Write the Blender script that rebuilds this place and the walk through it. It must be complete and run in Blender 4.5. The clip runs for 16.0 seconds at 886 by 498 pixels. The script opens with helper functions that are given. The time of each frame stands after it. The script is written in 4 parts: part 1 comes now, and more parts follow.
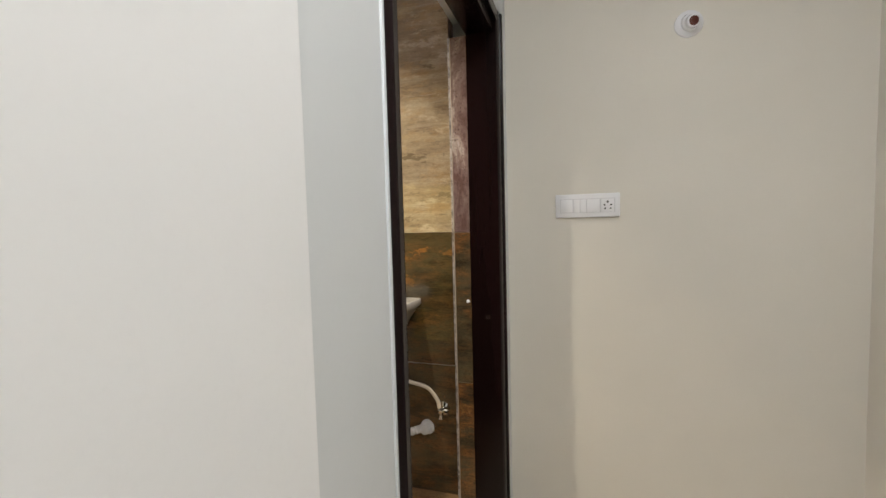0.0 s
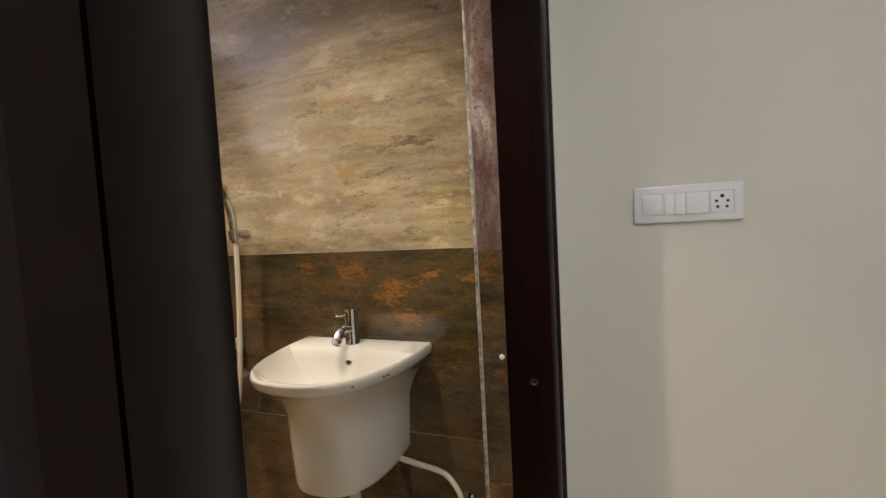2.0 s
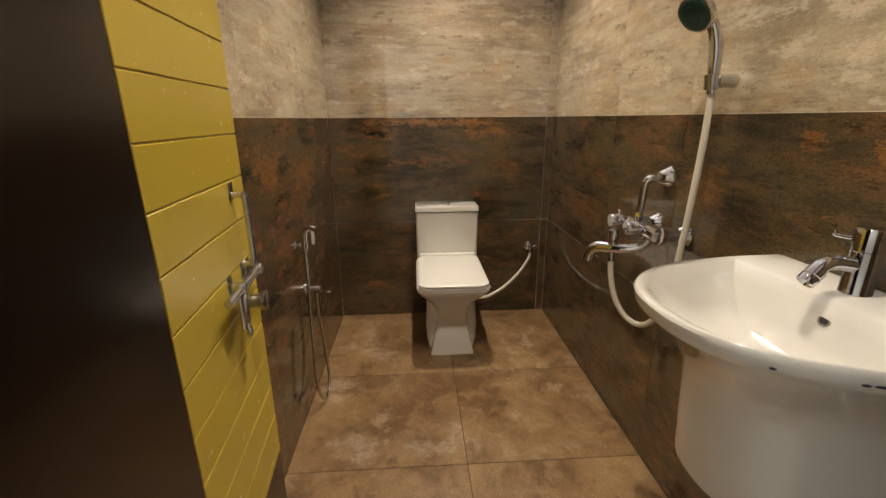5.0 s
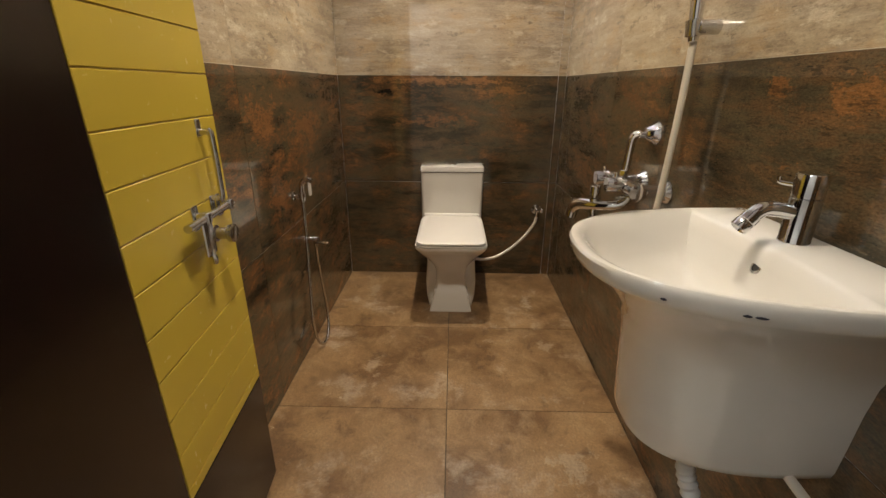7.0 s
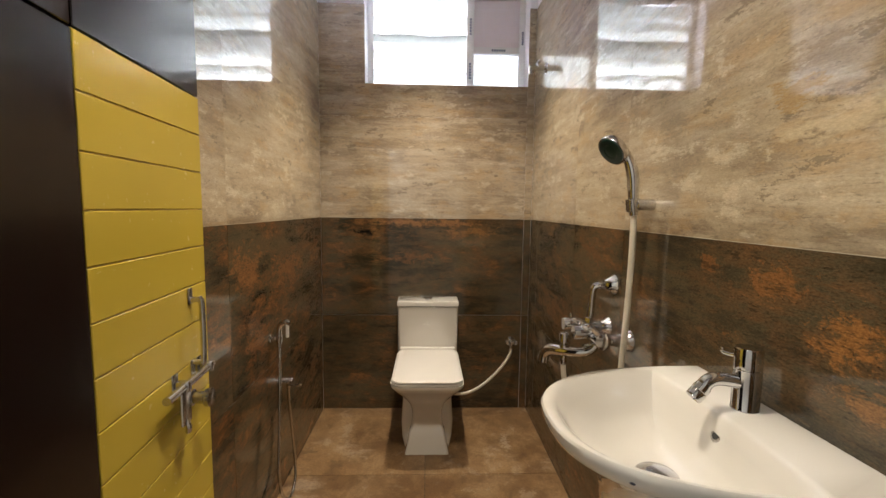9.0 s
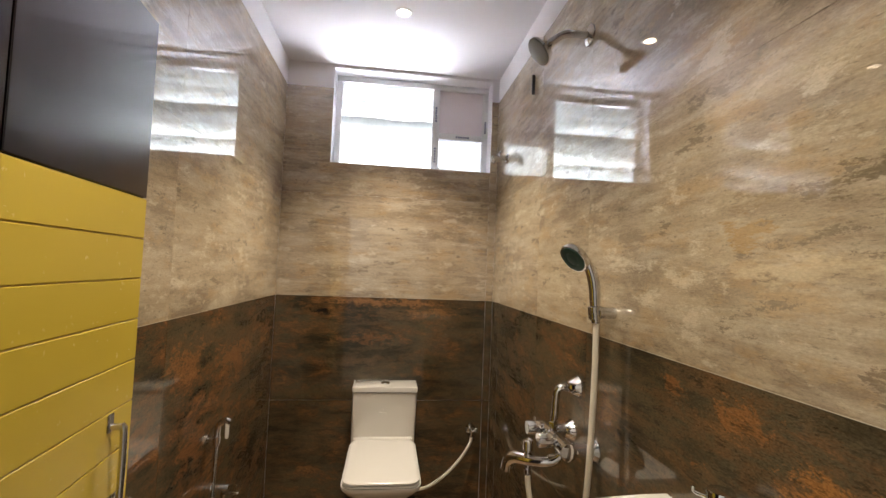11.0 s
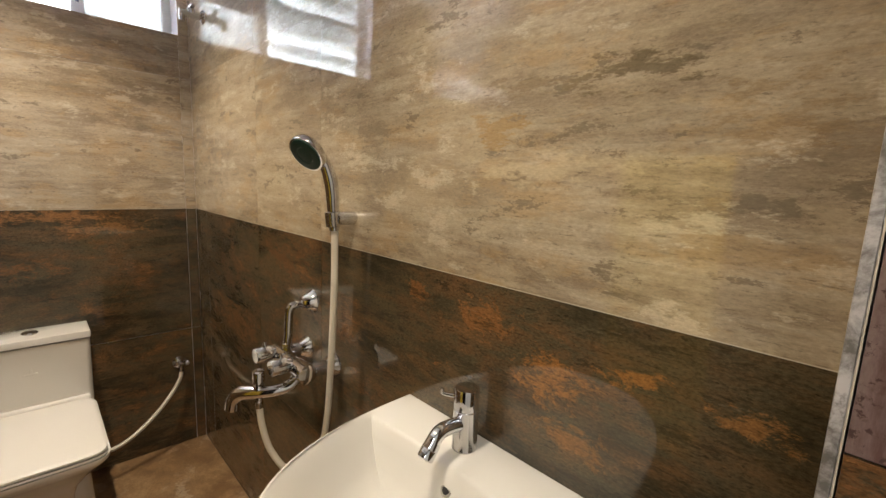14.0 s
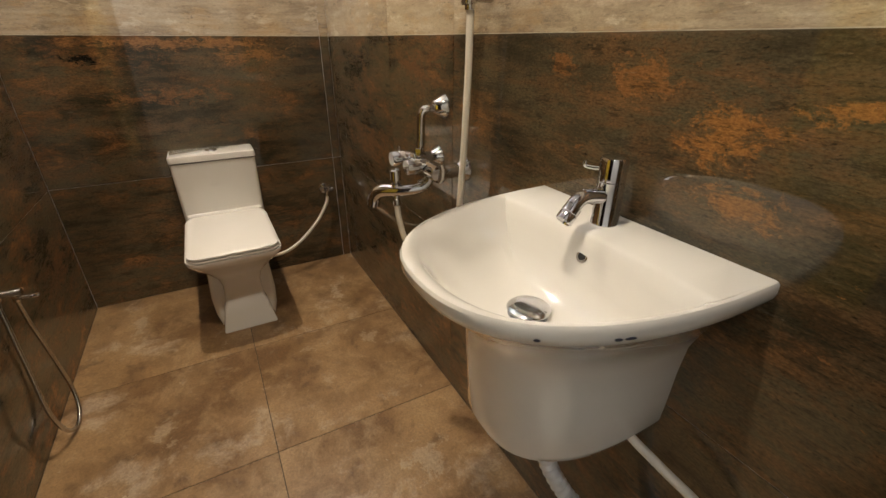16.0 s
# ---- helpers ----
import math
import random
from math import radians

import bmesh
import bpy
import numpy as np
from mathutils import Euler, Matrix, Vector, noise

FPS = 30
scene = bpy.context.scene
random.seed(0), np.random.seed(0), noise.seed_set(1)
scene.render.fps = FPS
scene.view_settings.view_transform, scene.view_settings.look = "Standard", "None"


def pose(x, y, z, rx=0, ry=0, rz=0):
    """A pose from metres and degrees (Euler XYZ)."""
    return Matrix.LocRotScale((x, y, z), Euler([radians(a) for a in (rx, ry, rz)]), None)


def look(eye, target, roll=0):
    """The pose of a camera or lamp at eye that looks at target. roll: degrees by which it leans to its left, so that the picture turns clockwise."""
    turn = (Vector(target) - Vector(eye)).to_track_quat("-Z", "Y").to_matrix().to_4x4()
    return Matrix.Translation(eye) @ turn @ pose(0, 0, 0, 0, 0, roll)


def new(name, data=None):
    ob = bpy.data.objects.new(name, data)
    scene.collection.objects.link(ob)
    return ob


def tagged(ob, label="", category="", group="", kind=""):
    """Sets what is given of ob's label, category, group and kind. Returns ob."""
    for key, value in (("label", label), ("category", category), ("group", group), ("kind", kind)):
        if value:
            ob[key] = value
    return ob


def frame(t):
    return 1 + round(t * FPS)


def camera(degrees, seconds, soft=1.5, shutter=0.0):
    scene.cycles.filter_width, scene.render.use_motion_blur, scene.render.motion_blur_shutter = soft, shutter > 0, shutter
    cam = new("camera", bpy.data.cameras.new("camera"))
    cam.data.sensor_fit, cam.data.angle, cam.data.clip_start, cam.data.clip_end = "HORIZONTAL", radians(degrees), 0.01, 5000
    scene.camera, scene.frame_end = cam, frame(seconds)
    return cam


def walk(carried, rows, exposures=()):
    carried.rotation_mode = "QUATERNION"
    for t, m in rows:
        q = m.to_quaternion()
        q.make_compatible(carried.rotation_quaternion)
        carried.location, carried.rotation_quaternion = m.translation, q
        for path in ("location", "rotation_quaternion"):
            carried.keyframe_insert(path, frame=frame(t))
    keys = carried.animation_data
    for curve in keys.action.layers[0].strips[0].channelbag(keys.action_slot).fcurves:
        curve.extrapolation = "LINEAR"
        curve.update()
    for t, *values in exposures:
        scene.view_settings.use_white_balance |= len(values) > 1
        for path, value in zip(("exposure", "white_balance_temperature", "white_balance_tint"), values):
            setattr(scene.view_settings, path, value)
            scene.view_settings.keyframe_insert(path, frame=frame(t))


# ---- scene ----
cam = camera(91.9, 16.0)
PATH = [
    (0, (0.1, 0.011, 1.24), (-0.5, 1.915, 1.118), -1.5),
    (0.2, (0.081, 0.092, 1.272), (-0.284, 2.052, 1.103), -1.9),
    (0.4, (0.054, 0.186, 1.263), (-0.086, 2.174, 1.095), -2.1),
    (0.5, (0.038, 0.235, 1.26), (-0.025, 2.227, 1.097), -1.8),
    (0.8, (0.025, 0.337, 1.25), (-0.003, 2.332, 1.107), -1.6),
    (1, (0.009, 0.424, 1.26), (-0.074, 2.417, 1.115), -1.2),
    (1.5, (-0.026, 0.528, 1.27), (-0.388, 2.491, 1.141), -1.6),
    (2, (-0.067, 0.583, 1.272), (-0.761, 2.455, 1.159), -3.1),
    (2.5, (0.022, 0.721, 1.3), (-1.094, 2.38, 1.235), -4.7),
    (3, (-0.003, 0.812, 1.319), (-1.436, 2.206, 1.29), -4.0),
    (3.5, (-0.088, 0.897, 1.319), (-1.829, 1.878, 1.258), -2.5),
    (4, (-0.107, 0.982, 1.307), (-2.039, 1.48, 1.16), -1.3),
    (4.5, (-0.131, 1.036, 1.277), (-2.1, 1.17, 0.954), -0.7),
    (5, (-0.202, 1.026, 1.193), (-2.111, 1.141, 0.61), -0.4),
    (5.2, (-0.224, 1.023, 1.159), (-2.098, 1.136, 0.472), -0.2),
    (7.3, (-0.132, 1.222, 1.144), (-2.012, 1.150, 0.460), 0.2),
    (7.5, (-0.126, 1.230, 1.160), (-2.030, 1.172, 0.552), 0.2),
    (8, (-0.111, 1.231, 1.195), (-2.063, 1.228, 0.761), 0.1),
    (8.5, (-0.102, 1.228, 1.236), (-2.08, 1.244, 0.94), 0.5),
    (9, (-0.104, 1.19, 1.26), (-2.094, 1.26, 1.072), 0.7),
    (9.2, (-0.12, 1.182, 1.282), (-2.111, 1.265, 1.12), 0.3),
    (11.3, (-0.153, 1.182, 1.397), (-2.122, 1.488, 1.558), 2.2),
    (11.5, (-0.161, 1.184, 1.409), (-2.115, 1.573, 1.584), 2.1),
    (12, (-0.173, 1.206, 1.421), (-2.072, 1.801, 1.612), 2.5),
    (12.5, (-0.205, 1.231, 1.419), (-2.019, 2.055, 1.589), 3.3),
    (13, (-0.24, 1.268, 1.424), (-1.935, 2.326, 1.507), 3.5),
    (13.5, (-0.3, 1.27, 1.401), (-1.846, 2.536, 1.323), 3.4),
    (14, (-0.362, 1.237, 1.374), (-1.784, 2.61, 1.069), 2.4),
    (14.5, (-0.389, 1.223, 1.328), (-1.731, 2.606, 0.792), 2.2),
    (15, (-0.399, 1.227, 1.278), (-1.73, 2.516, 0.526), 1.6),
    (15.5, (-0.387, 1.222, 1.219), (-1.808, 2.337, 0.36), 2.0),
    (16, (-0.365, 1.199, 1.188), (-1.946, 2.051, 0.308), 0.1),
]
walk(cam, [(t, look(eye, target, roll)) for t, eye, target, roll in PATH],
     [(0.0, 0.36), (1.0, 0.24), (1.6, 0.08), (2.4, 0.05), (3.2, 0.03), (11.3, 0.04), (13.5, 0.04), (15.0, -0.02), (16.0, -0.02)])

# ---- world and lamps ----
wd = bpy.data.worlds.new("world")
scene.world = wd
wd.use_nodes = True
_n, _l = wd.node_tree.nodes, wd.node_tree.links
_sky = _n.new("ShaderNodeTexSky")
_sky.sky_type = "NISHITA"
_sky.sun_disc = False
_sky.sun_elevation, _sky.sun_rotation = radians(50), radians(250)
_l.new(_sky.outputs[0], _n["Background"].inputs[0])
_n["Background"].inputs[1].default_value = 0.12

WARM = (1.0, 0.875, 0.69)


def lamp(name, kind, m, energy, color, **more):
    d = bpy.data.lights.new(name, kind)
    d.energy, d.color = energy, color
    for k, v in more.items():
        if k == "size":
            d.size = v
        elif k == "size_y":
            d.shape = "RECTANGLE"
            d.size_y = v
        elif k == "radius":
            d.shadow_soft_size = v
        elif k == "cone":
            d.spot_size, d.spot_blend = radians(v), 0.75
    ob = new(name, d)
    ob.matrix_world = m
    return ob


CEIL = 2.58
SPOTS = [(-2.12, 1.198, 116), (-0.83, 1.19, 84)]
for sx, sy, watts in SPOTS:
    lamp("downlight_beam", "SPOT", look((sx, sy, CEIL - 0.018), (sx, sy, 0)), watts, WARM, radius=0.022, cone=97)
# added fill for the hall, from a source that is never seen
lamp("hall_fill_light", "AREA", look((0.22, 0.0, 2.535), (0.22, 0.0, 0)), 16.5, (0.955, 0.985, 1.0), size=0.5, size_y=0.5)


# ---- materials ----
def mat(name):
    m = bpy.data.materials.new(name)
    m.use_nodes = True
    nt = m.node_tree
    return m, nt.nodes, nt.links, nt.nodes["Principled BSDF"]


def node(n, kind, **inputs):
    nd = n.new(kind)
    for k, v in inputs.items():
        nd.inputs[k.replace("_", " ")].default_value = v
    return nd


def noise_at(n, l, vec, scale, detail=4.0, rough=0.6, distortion=0.0):
    nd = node(n, "ShaderNodeTexNoise", Scale=scale, Detail=detail, Roughness=rough, Distortion=distortion)
    l.new(vec, nd.inputs["Vector"])
    return nd.outputs["Fac"]


def ramp(n, l, fac, stops):
    r = n.new("ShaderNodeValToRGB")
    while len(r.color_ramp.elements) < len(stops):
        r.color_ramp.elements.new(0.5)
    for e, (p, c) in zip(r.color_ramp.elements, stops):
        e.position = p
        e.color = (c, c, c, 1) if isinstance(c, (int, float)) else (*c, 1)
    l.new(fac, r.inputs[0])
    return r.outputs[0]


def mix(n, l, fac, a, b, mode="MIX"):
    m = n.new("ShaderNodeMix")
    m.data_type, m.blend_type = "RGBA", mode
    for sock, v in ((m.inputs[0], fac), (m.inputs[6], a), (m.inputs[7], b)):
        if isinstance(v, (int, float)):
            sock.default_value = v
        elif isinstance(v, tuple):
            sock.default_value = (*v, 1)
        else:
            l.new(v, sock)
    return m.outputs[2]


def calc(n, l, op, a, b=0.0):
    m = n.new("ShaderNodeMath")
    m.operation = op
    m.use_clamp = False
    for sock, v in zip(m.inputs, (a, b)):
        if isinstance(v, (int, float)):
            sock.default_value = v
        else:
            l.new(v, sock)
    return m.outputs[0]


def scaled(n, l, scale, shift=True):
    """Object coordinates times scale, moved by a random step for each object."""
    tc = n.new("ShaderNodeTexCoord")
    vec = tc.outputs["Object"]
    if shift:
        oi = n.new("ShaderNodeObjectInfo")
        s = n.new("ShaderNodeVectorMath")
        s.operation = "MULTIPLY_ADD"
        cx = n.new("ShaderNodeCombineXYZ")
        for i in range(3):
            l.new(oi.outputs["Random"], cx.inputs[i])
        l.new(cx.outputs[0], s.inputs[0])
        s.inputs[1].default_value = (17.0, 31.0, 23.0)
        l.new(vec, s.inputs[2])
        vec = s.outputs[0]
    mp = n.new("ShaderNodeMapping")
    mp.inputs["Scale"].default_value = scale
    l.new(vec, mp.inputs["Vector"])
    return mp.outputs[0]


def bump(n, l, b, height, strength, dist=0.002):
    bp = node(n, "ShaderNodeBump", Strength=strength, Distance=dist)
    l.new(height, bp.inputs["Height"])
    l.new(bp.outputs[0], b.inputs["Normal"])


def blob(n, l, centre, size):
    """1 at centre falling to 0 at an ellipsoid of that size, in object coordinates."""
    tc = n.new("ShaderNodeTexCoord")
    s = n.new("ShaderNodeVectorMath")
    s.operation = "SUBTRACT"
    l.new(tc.outputs["Object"], s.inputs[0])
    s.inputs[1].default_value = centre
    d = n.new("ShaderNodeVectorMath")
    d.operation = "DIVIDE"
    l.new(s.outputs[0], d.inputs[0])
    d.inputs[1].default_value = size
    g = n.new("ShaderNodeVectorMath")
    g.operation = "LENGTH"
    l.new(d.outputs[0], g.inputs[0])
    r = n.new("ShaderNodeMapRange")
    r.inputs[1].default_value, r.inputs[2].default_value = 1.0, 0.0
    r.inputs[3].default_value, r.inputs[4].default_value = 0.0, 1.0
    l.new(g.outputs["Value"], r.inputs[0])
    return r.outputs[0]


def glaze(n, l, b, fine, haze, ior=1.62):
    """Polished glaze over a slightly hazy body."""
    l.new(ramp(n, l, fine, [(0.2, 0.42), (0.8, 0.30)]), b.inputs["Roughness"])
    b.inputs["Specular IOR Level"].default_value = haze
    b.inputs["Coat Weight"].default_value = 1.0
    b.inputs["Coat Roughness"].default_value = 0.012
    b.inputs["Coat IOR"].default_value = ior


def ragged(n, l, c, edge, patches, lo=0.37, hi=0.50):
    """Worn patches with broken, speckled outlines."""
    for centre, size, col, amount in patches:
        g = calc(n, l, "MULTIPLY", blob(n, l, centre, size), 0.62)
        k = calc(n, l, "ADD", g, calc(n, l, "MULTIPLY", calc(n, l, "SUBTRACT", edge, 0.5), 2.4))
        c = mix(n, l, calc(n, l, "MULTIPLY", ramp(n, l, k, [(lo, 0.0), (hi, 1.0)]), amount), c, col)
    return c


def speckled(n, l, c, v, k):
    """Fine printed grain: lighter and darker dots over the colour."""
    dots = noise_at(n, l, v, 130.0, 3.0, 0.8)
    return mix(n, l, 1.0, c, ramp(n, l, dots, [(0.30, 1.0 - k), (0.50, 1.0), (0.70, 1.0 + k)]), "MULTIPLY")


def stone_tile_light(name, base, dark, light, patches=()):
    """Glossy vitrified tile that imitates weathered planks: long streaks, flaked pale patches, fine pores."""
    m, n, l, b = mat(name)
    v = scaled(n, l, (1.0, 1.0, 2.6))
    vf = scaled(n, l, (1.0, 1.0, 8.0))
    vw = scaled(n, l, (1.0, 1.0, 3.2), shift=False)
    blotch = noise_at(n, l, v, 4.0, 11.0, 0.70)
    warm = noise_at(n, l, v, 5.5, 10.0, 0.70)
    haze = noise_at(n, l, v, 1.3, 3.0, 0.5)
    smear = noise_at(n, l, vf, 2.6, 11.0, 0.76)
    grain = noise_at(n, l, vf, 9.0, 8.0, 0.78)
    fine = noise_at(n, l, v, 60.0, 5.0, 0.72)
    flake = noise_at(n, l, v, 6.0, 12.0, 0.76)
    edge = noise_at(n, l, vw, 13.0, 9.0, 0.76)
    c = mix(n, l, ramp(n, l, blotch, [(0.45, 0.0), (0.55, 0.95)]), base, dark)
    c = mix(n, l, ramp(n, l, haze, [(0.40, 0.0), (0.62, 0.5)]), c, base)
    c = mix(n, l, ramp(n, l, warm, [(0.52, 0.0), (0.60, 0.5)]), c, (base[0] * 1.05, base[1] * 0.87, base[2] * 0.62))
    c = mix(n, l, ramp(n, l, smear, [(0.47, 0.0), (0.62, 0.55)]), c, light)
    c = mix(n, l, ramp(n, l, smear, [(0.36, 0.45), (0.45, 0.0)]), c, tuple(x * 0.88 for x in dark))
    c = mix(n, l, ramp(n, l, grain, [(0.34, 0.22), (0.44, 0.0)]), c, tuple(x * 0.80 for x in dark))
    c = mix(n, l, ramp(n, l, flake, [(0.565, 0.0), (0.60, 0.55)]), c, tuple(min(1, x * 1.12) for x in light))
    c = mix(n, l, ramp(n, l, flake, [(0.385, 0.7), (0.405, 0.0)]), c, tuple(x * 0.66 for x in dark))
    c = mix(n, l, ramp(n, l, fine, [(0.34, 0.45), (0.43, 0.0)]), c, tuple(x * 0.6 for x in dark))
    dash = noise_at(n, l, scaled(n, l, (1.0, 1.0, 9.0)), 17.0, 7.0, 0.72)
    c = mix(n, l, ramp(n, l, dash, [(0.345, 0.6), (0.385, 0.0)]), c, tuple(x * 0.55 for x in dark))
    c = mix(n, l, ramp(n, l, dash, [(0.62, 0.0), (0.66, 0.35)]), c, light)
    c = ragged(n, l, c, edge, patches)
    c = speckled(n, l, c, v, 0.18)
    l.new(c, b.inputs["Base Color"])
    glaze(n, l, b, fine, 0.10, 2.4)
    return m


def stone_tile_dark(name, patches=(), rust=0.7):
    """Glossy vitrified tile that imitates rusted metal: olive-black ground, brown streaks, crisp flakes of orange rust."""
    m, n, l, b = mat(name)
    v = scaled(n, l, (1.0, 1.0, 2.4))
    vf = scaled(n, l, (1.0, 1.0, 5.5))
    vw = scaled(n, l, (1.0, 1.0, 2.0), shift=False)
    broad = noise_at(n, l, v, 2.4, 6.0, 0.62)
    cluster = noise_at(n, l, v, 2.0, 4.0, 0.55)
    streak = noise_at(n, l, vf, 4.5, 12.0, 0.76)
    rusty = noise_at(n, l, v, 7.0, 14.0, 0.80, 0.3)
    black = noise_at(n, l, scaled(n, l, (1.0, 1.0, 3.4)), 8.0, 14.0, 0.80)
    pale = noise_at(n, l, vf, 7.0, 12.0, 0.80)
    fine = noise_at(n, l, vf, 40.0, 6.0, 0.78)
    pits = noise_at(n, l, v, 85.0, 3.0, 0.65)
    edge = noise_at(n, l, vw, 15.0, 12.0, 0.80, 0.4)
    where = calc(n, l, "MULTIPLY", ramp(n, l, cluster, [(0.40, 0.15), (0.58, 1.0)]), rust)
    c = mix(n, l, ramp(n, l, broad, [(0.40, 0.0), (0.58, 1.0)]), (0.034, 0.0285, 0.0165), (0.094, 0.074, 0.041))
    c = mix(n, l, ramp(n, l, streak, [(0.49, 0.0), (0.56, 0.55)]), c, (0.118, 0.074, 0.036))
    c = mix(n, l, calc(n, l, "MULTIPLY", ramp(n, l, rusty, [(0.47, 0.0), (0.54, 0.75)]), where), c, (0.215, 0.090, 0.030))
    c = mix(n, l, calc(n, l, "MULTIPLY", ramp(n, l, rusty, [(0.56, 0.0), (0.60, 0.8)]), where), c, (0.33, 0.155, 0.052))
    c = ragged(n, l, c, edge, patches, 0.34, 0.50)
    c = mix(n, l, ramp(n, l, black, [(0.37, 0.65), (0.42, 0.0)]), c, (0.016, 0.014, 0.010))
    c = mix(n, l, ramp(n, l, streak, [(0.38, 0.55), (0.43, 0.0)]), c, (0.022, 0.018, 0.013))
    c = mix(n, l, ramp(n, l, pale, [(0.62, 0.0), (0.65, 0.35)]), c, (0.20, 0.165, 0.12))
    c = mix(n, l, ramp(n, l, fine, [(0.34, 0.6), (0.46, 0.0)]), c, (0.014, 0.012, 0.008))
    c = mix(n, l, ramp(n, l, pits, [(0.30, 0.7), (0.37, 0.0)]), c, (0.010, 0.009, 0.007))
    c = speckled(n, l, c, v, 0.45)
    l.new(c, b.inputs["Base Color"])
    glaze(n, l, b, fine, 0.05)
    return m


ORANGE = (0.35, 0.155, 0.043)
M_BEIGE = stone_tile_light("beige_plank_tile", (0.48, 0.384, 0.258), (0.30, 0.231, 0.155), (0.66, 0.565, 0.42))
# the beige tile again, each tone about 15 percent darker, for the back wall
M_BEIGE_BACK = stone_tile_light("darker_beige_plank_tile", (0.41, 0.322, 0.22), (0.26, 0.198, 0.137), (0.56, 0.475, 0.36))
M_BEIGE_SINK = stone_tile_light(
    "beige_plank_tile_flaked", (0.48, 0.384, 0.258), (0.30, 0.231, 0.155), (0.66, 0.565, 0.42),
    [((-0.62, 1.82, 1.53), (0.16, 0.2, 0.05), (0.17, 0.125, 0.07), 0.8),
     ((-0.86, 1.82, 1.46), (0.12, 0.2, 0.06), (0.42, 0.26, 0.10), 0.7),
     ((-1.22, 1.82, 1.48), (0.16, 0.2, 0.05), (0.27, 0.21, 0.14), 0.6),
     ((-0.52, 1.82, 1.34), (0.17, 0.2, 0.03), (0.66, 0.57, 0.41), 0.7),
     ((-0.75, 1.82, 1.40), (0.30, 0.2, 0.05), (0.62, 0.50, 0.32), 0.6), ((-0.60, 1.82, 1.62), (0.35, 0.2, 0.05), (0.56, 0.46, 0.31), 0.5),
     ((-0.80, 1.82, 1.53), (0.22, 0.2, 0.035), (0.30, 0.22, 0.13), 0.7), ((-0.45, 1.82, 1.46), (0.12, 0.2, 0.10), (0.33, 0.22, 0.11), 0.5),
     ((-1.60, 1.82, 1.95), (0.40, 0.2, 0.10), (0.32, 0.24, 0.15), 0.5), ((-0.90, 1.82, 1.95), (0.45, 0.2, 0.10), (0.30, 0.22, 0.135), 0.6)])
M_RUST = stone_tile_dark(
    "rusted_tile",
    [((-1.66, 0.542, 1.04), (0.30, 0.2, 0.15), (0.26, 0.118, 0.042), 0.8),
     ((-2.10, 0.542, 0.98), (0.42, 0.2, 0.14), (0.25, 0.112, 0.040), 0.8),
     ((-1.74, 0.542, 0.74), (0.30, 0.2, 0.13), (0.24, 0.105, 0.038), 0.75),
     ((-2.45, 0.542, 0.35), (0.30, 0.2, 0.12), (0.15, 0.072, 0.030), 0.6)], 0.9)
M_RUST_SINK = stone_tile_dark(
    "rusted_tile_with_orange_wear",
    [((-0.84, 1.82, 1.14), (0.14, 0.2, 0.07), (0.28, 0.125, 0.040), 0.8),
     ((-0.71, 1.82, 1.065), (0.13, 0.2, 0.085), ORANGE, 0.85),
     ((-0.57, 1.82, 1.115), (0.10, 0.2, 0.026), ORANGE, 0.8),
     ((-0.44, 1.82, 1.112), (0.11, 0.2, 0.035), (0.32, 0.155, 0.05), 0.8),
     ((-0.65, 1.82, 0.985), (0.14, 0.2, 0.045), ORANGE, 0.55),
     ((-1.04, 1.82, 1.15), (0.07, 0.2, 0.05), (0.25, 0.11, 0.035), 0.8),
     ((-1.70, 1.82, 1.10), (0.26, 0.2, 0.10), (0.17, 0.075, 0.030), 0.7),
     ((-2.20, 1.82, 0.78), (0.50, 0.2, 0.13), (0.20, 0.095, 0.036), 0.75)], 0.45)
M_RUST_BACK = stone_tile_dark(
    "rusted_tile_with_brown_top",
    [((-2.72, 1.20, 1.17), (0.3, 0.70, 0.055), (0.27, 0.130, 0.045), 0.9),
     ((-2.72, 1.45, 1.12), (0.3, 0.30, 0.06), (0.25, 0.125, 0.045), 0.8),
     ((-2.72, 1.10, 0.96), (0.3, 0.42, 0.08), (0.20, 0.090, 0.034), 0.8),
     ((-2.72, 1.00, 0.82), (0.3, 0.50, 0.07), (0.13, 0.082, 0.045), 0.6),
     ((-2.72, 0.82, 1.11), (0.3, 0.14, 0.045), (0.012, 0.010, 0.008), 0.95)], 0.55)


def reveal_stone():
    m, n, l, b = mat("pink_mottled_tile")
    v = scaled(n, l, (1.0, 1.0, 1.0))
    vs = scaled(n, l, (1.0, 1.0, 0.45))
    a, f = noise_at(n, l, vs, 9.0, 9.0, 0.72, 0.4), noise_at(n, l, v, 95.0, 4.0, 0.7)
    pores = noise_at(n, l, v, 150.0, 4.0, 0.7)
    c = mix(n, l, ramp(n, l, a, [(0.40, 0.0), (0.56, 1.0)]), (0.125, 0.070, 0.062), (0.285, 0.205, 0.180))
    c = mix(n, l, ramp(n, l, a, [(0.535, 0.0), (0.61, 0.85)]), c, (0.50, 0.43, 0.38))
    c = mix(n, l, ramp(n, l, pores, [(0.36, 0.9), (0.42, 0.0)]), c, (0.075, 0.042, 0.038))
    c = mix(n, l, ramp(n, l, f, [(0.30, 0.6), (0.44, 0.0)]), c, (0.09, 0.05, 0.04))
    l.new(c, b.inputs["Base Color"])
    b.inputs["Roughness"].default_value = 0.22
    bump(n, l, b, f, 0.1)
    return m


M_REVEAL = reveal_stone()


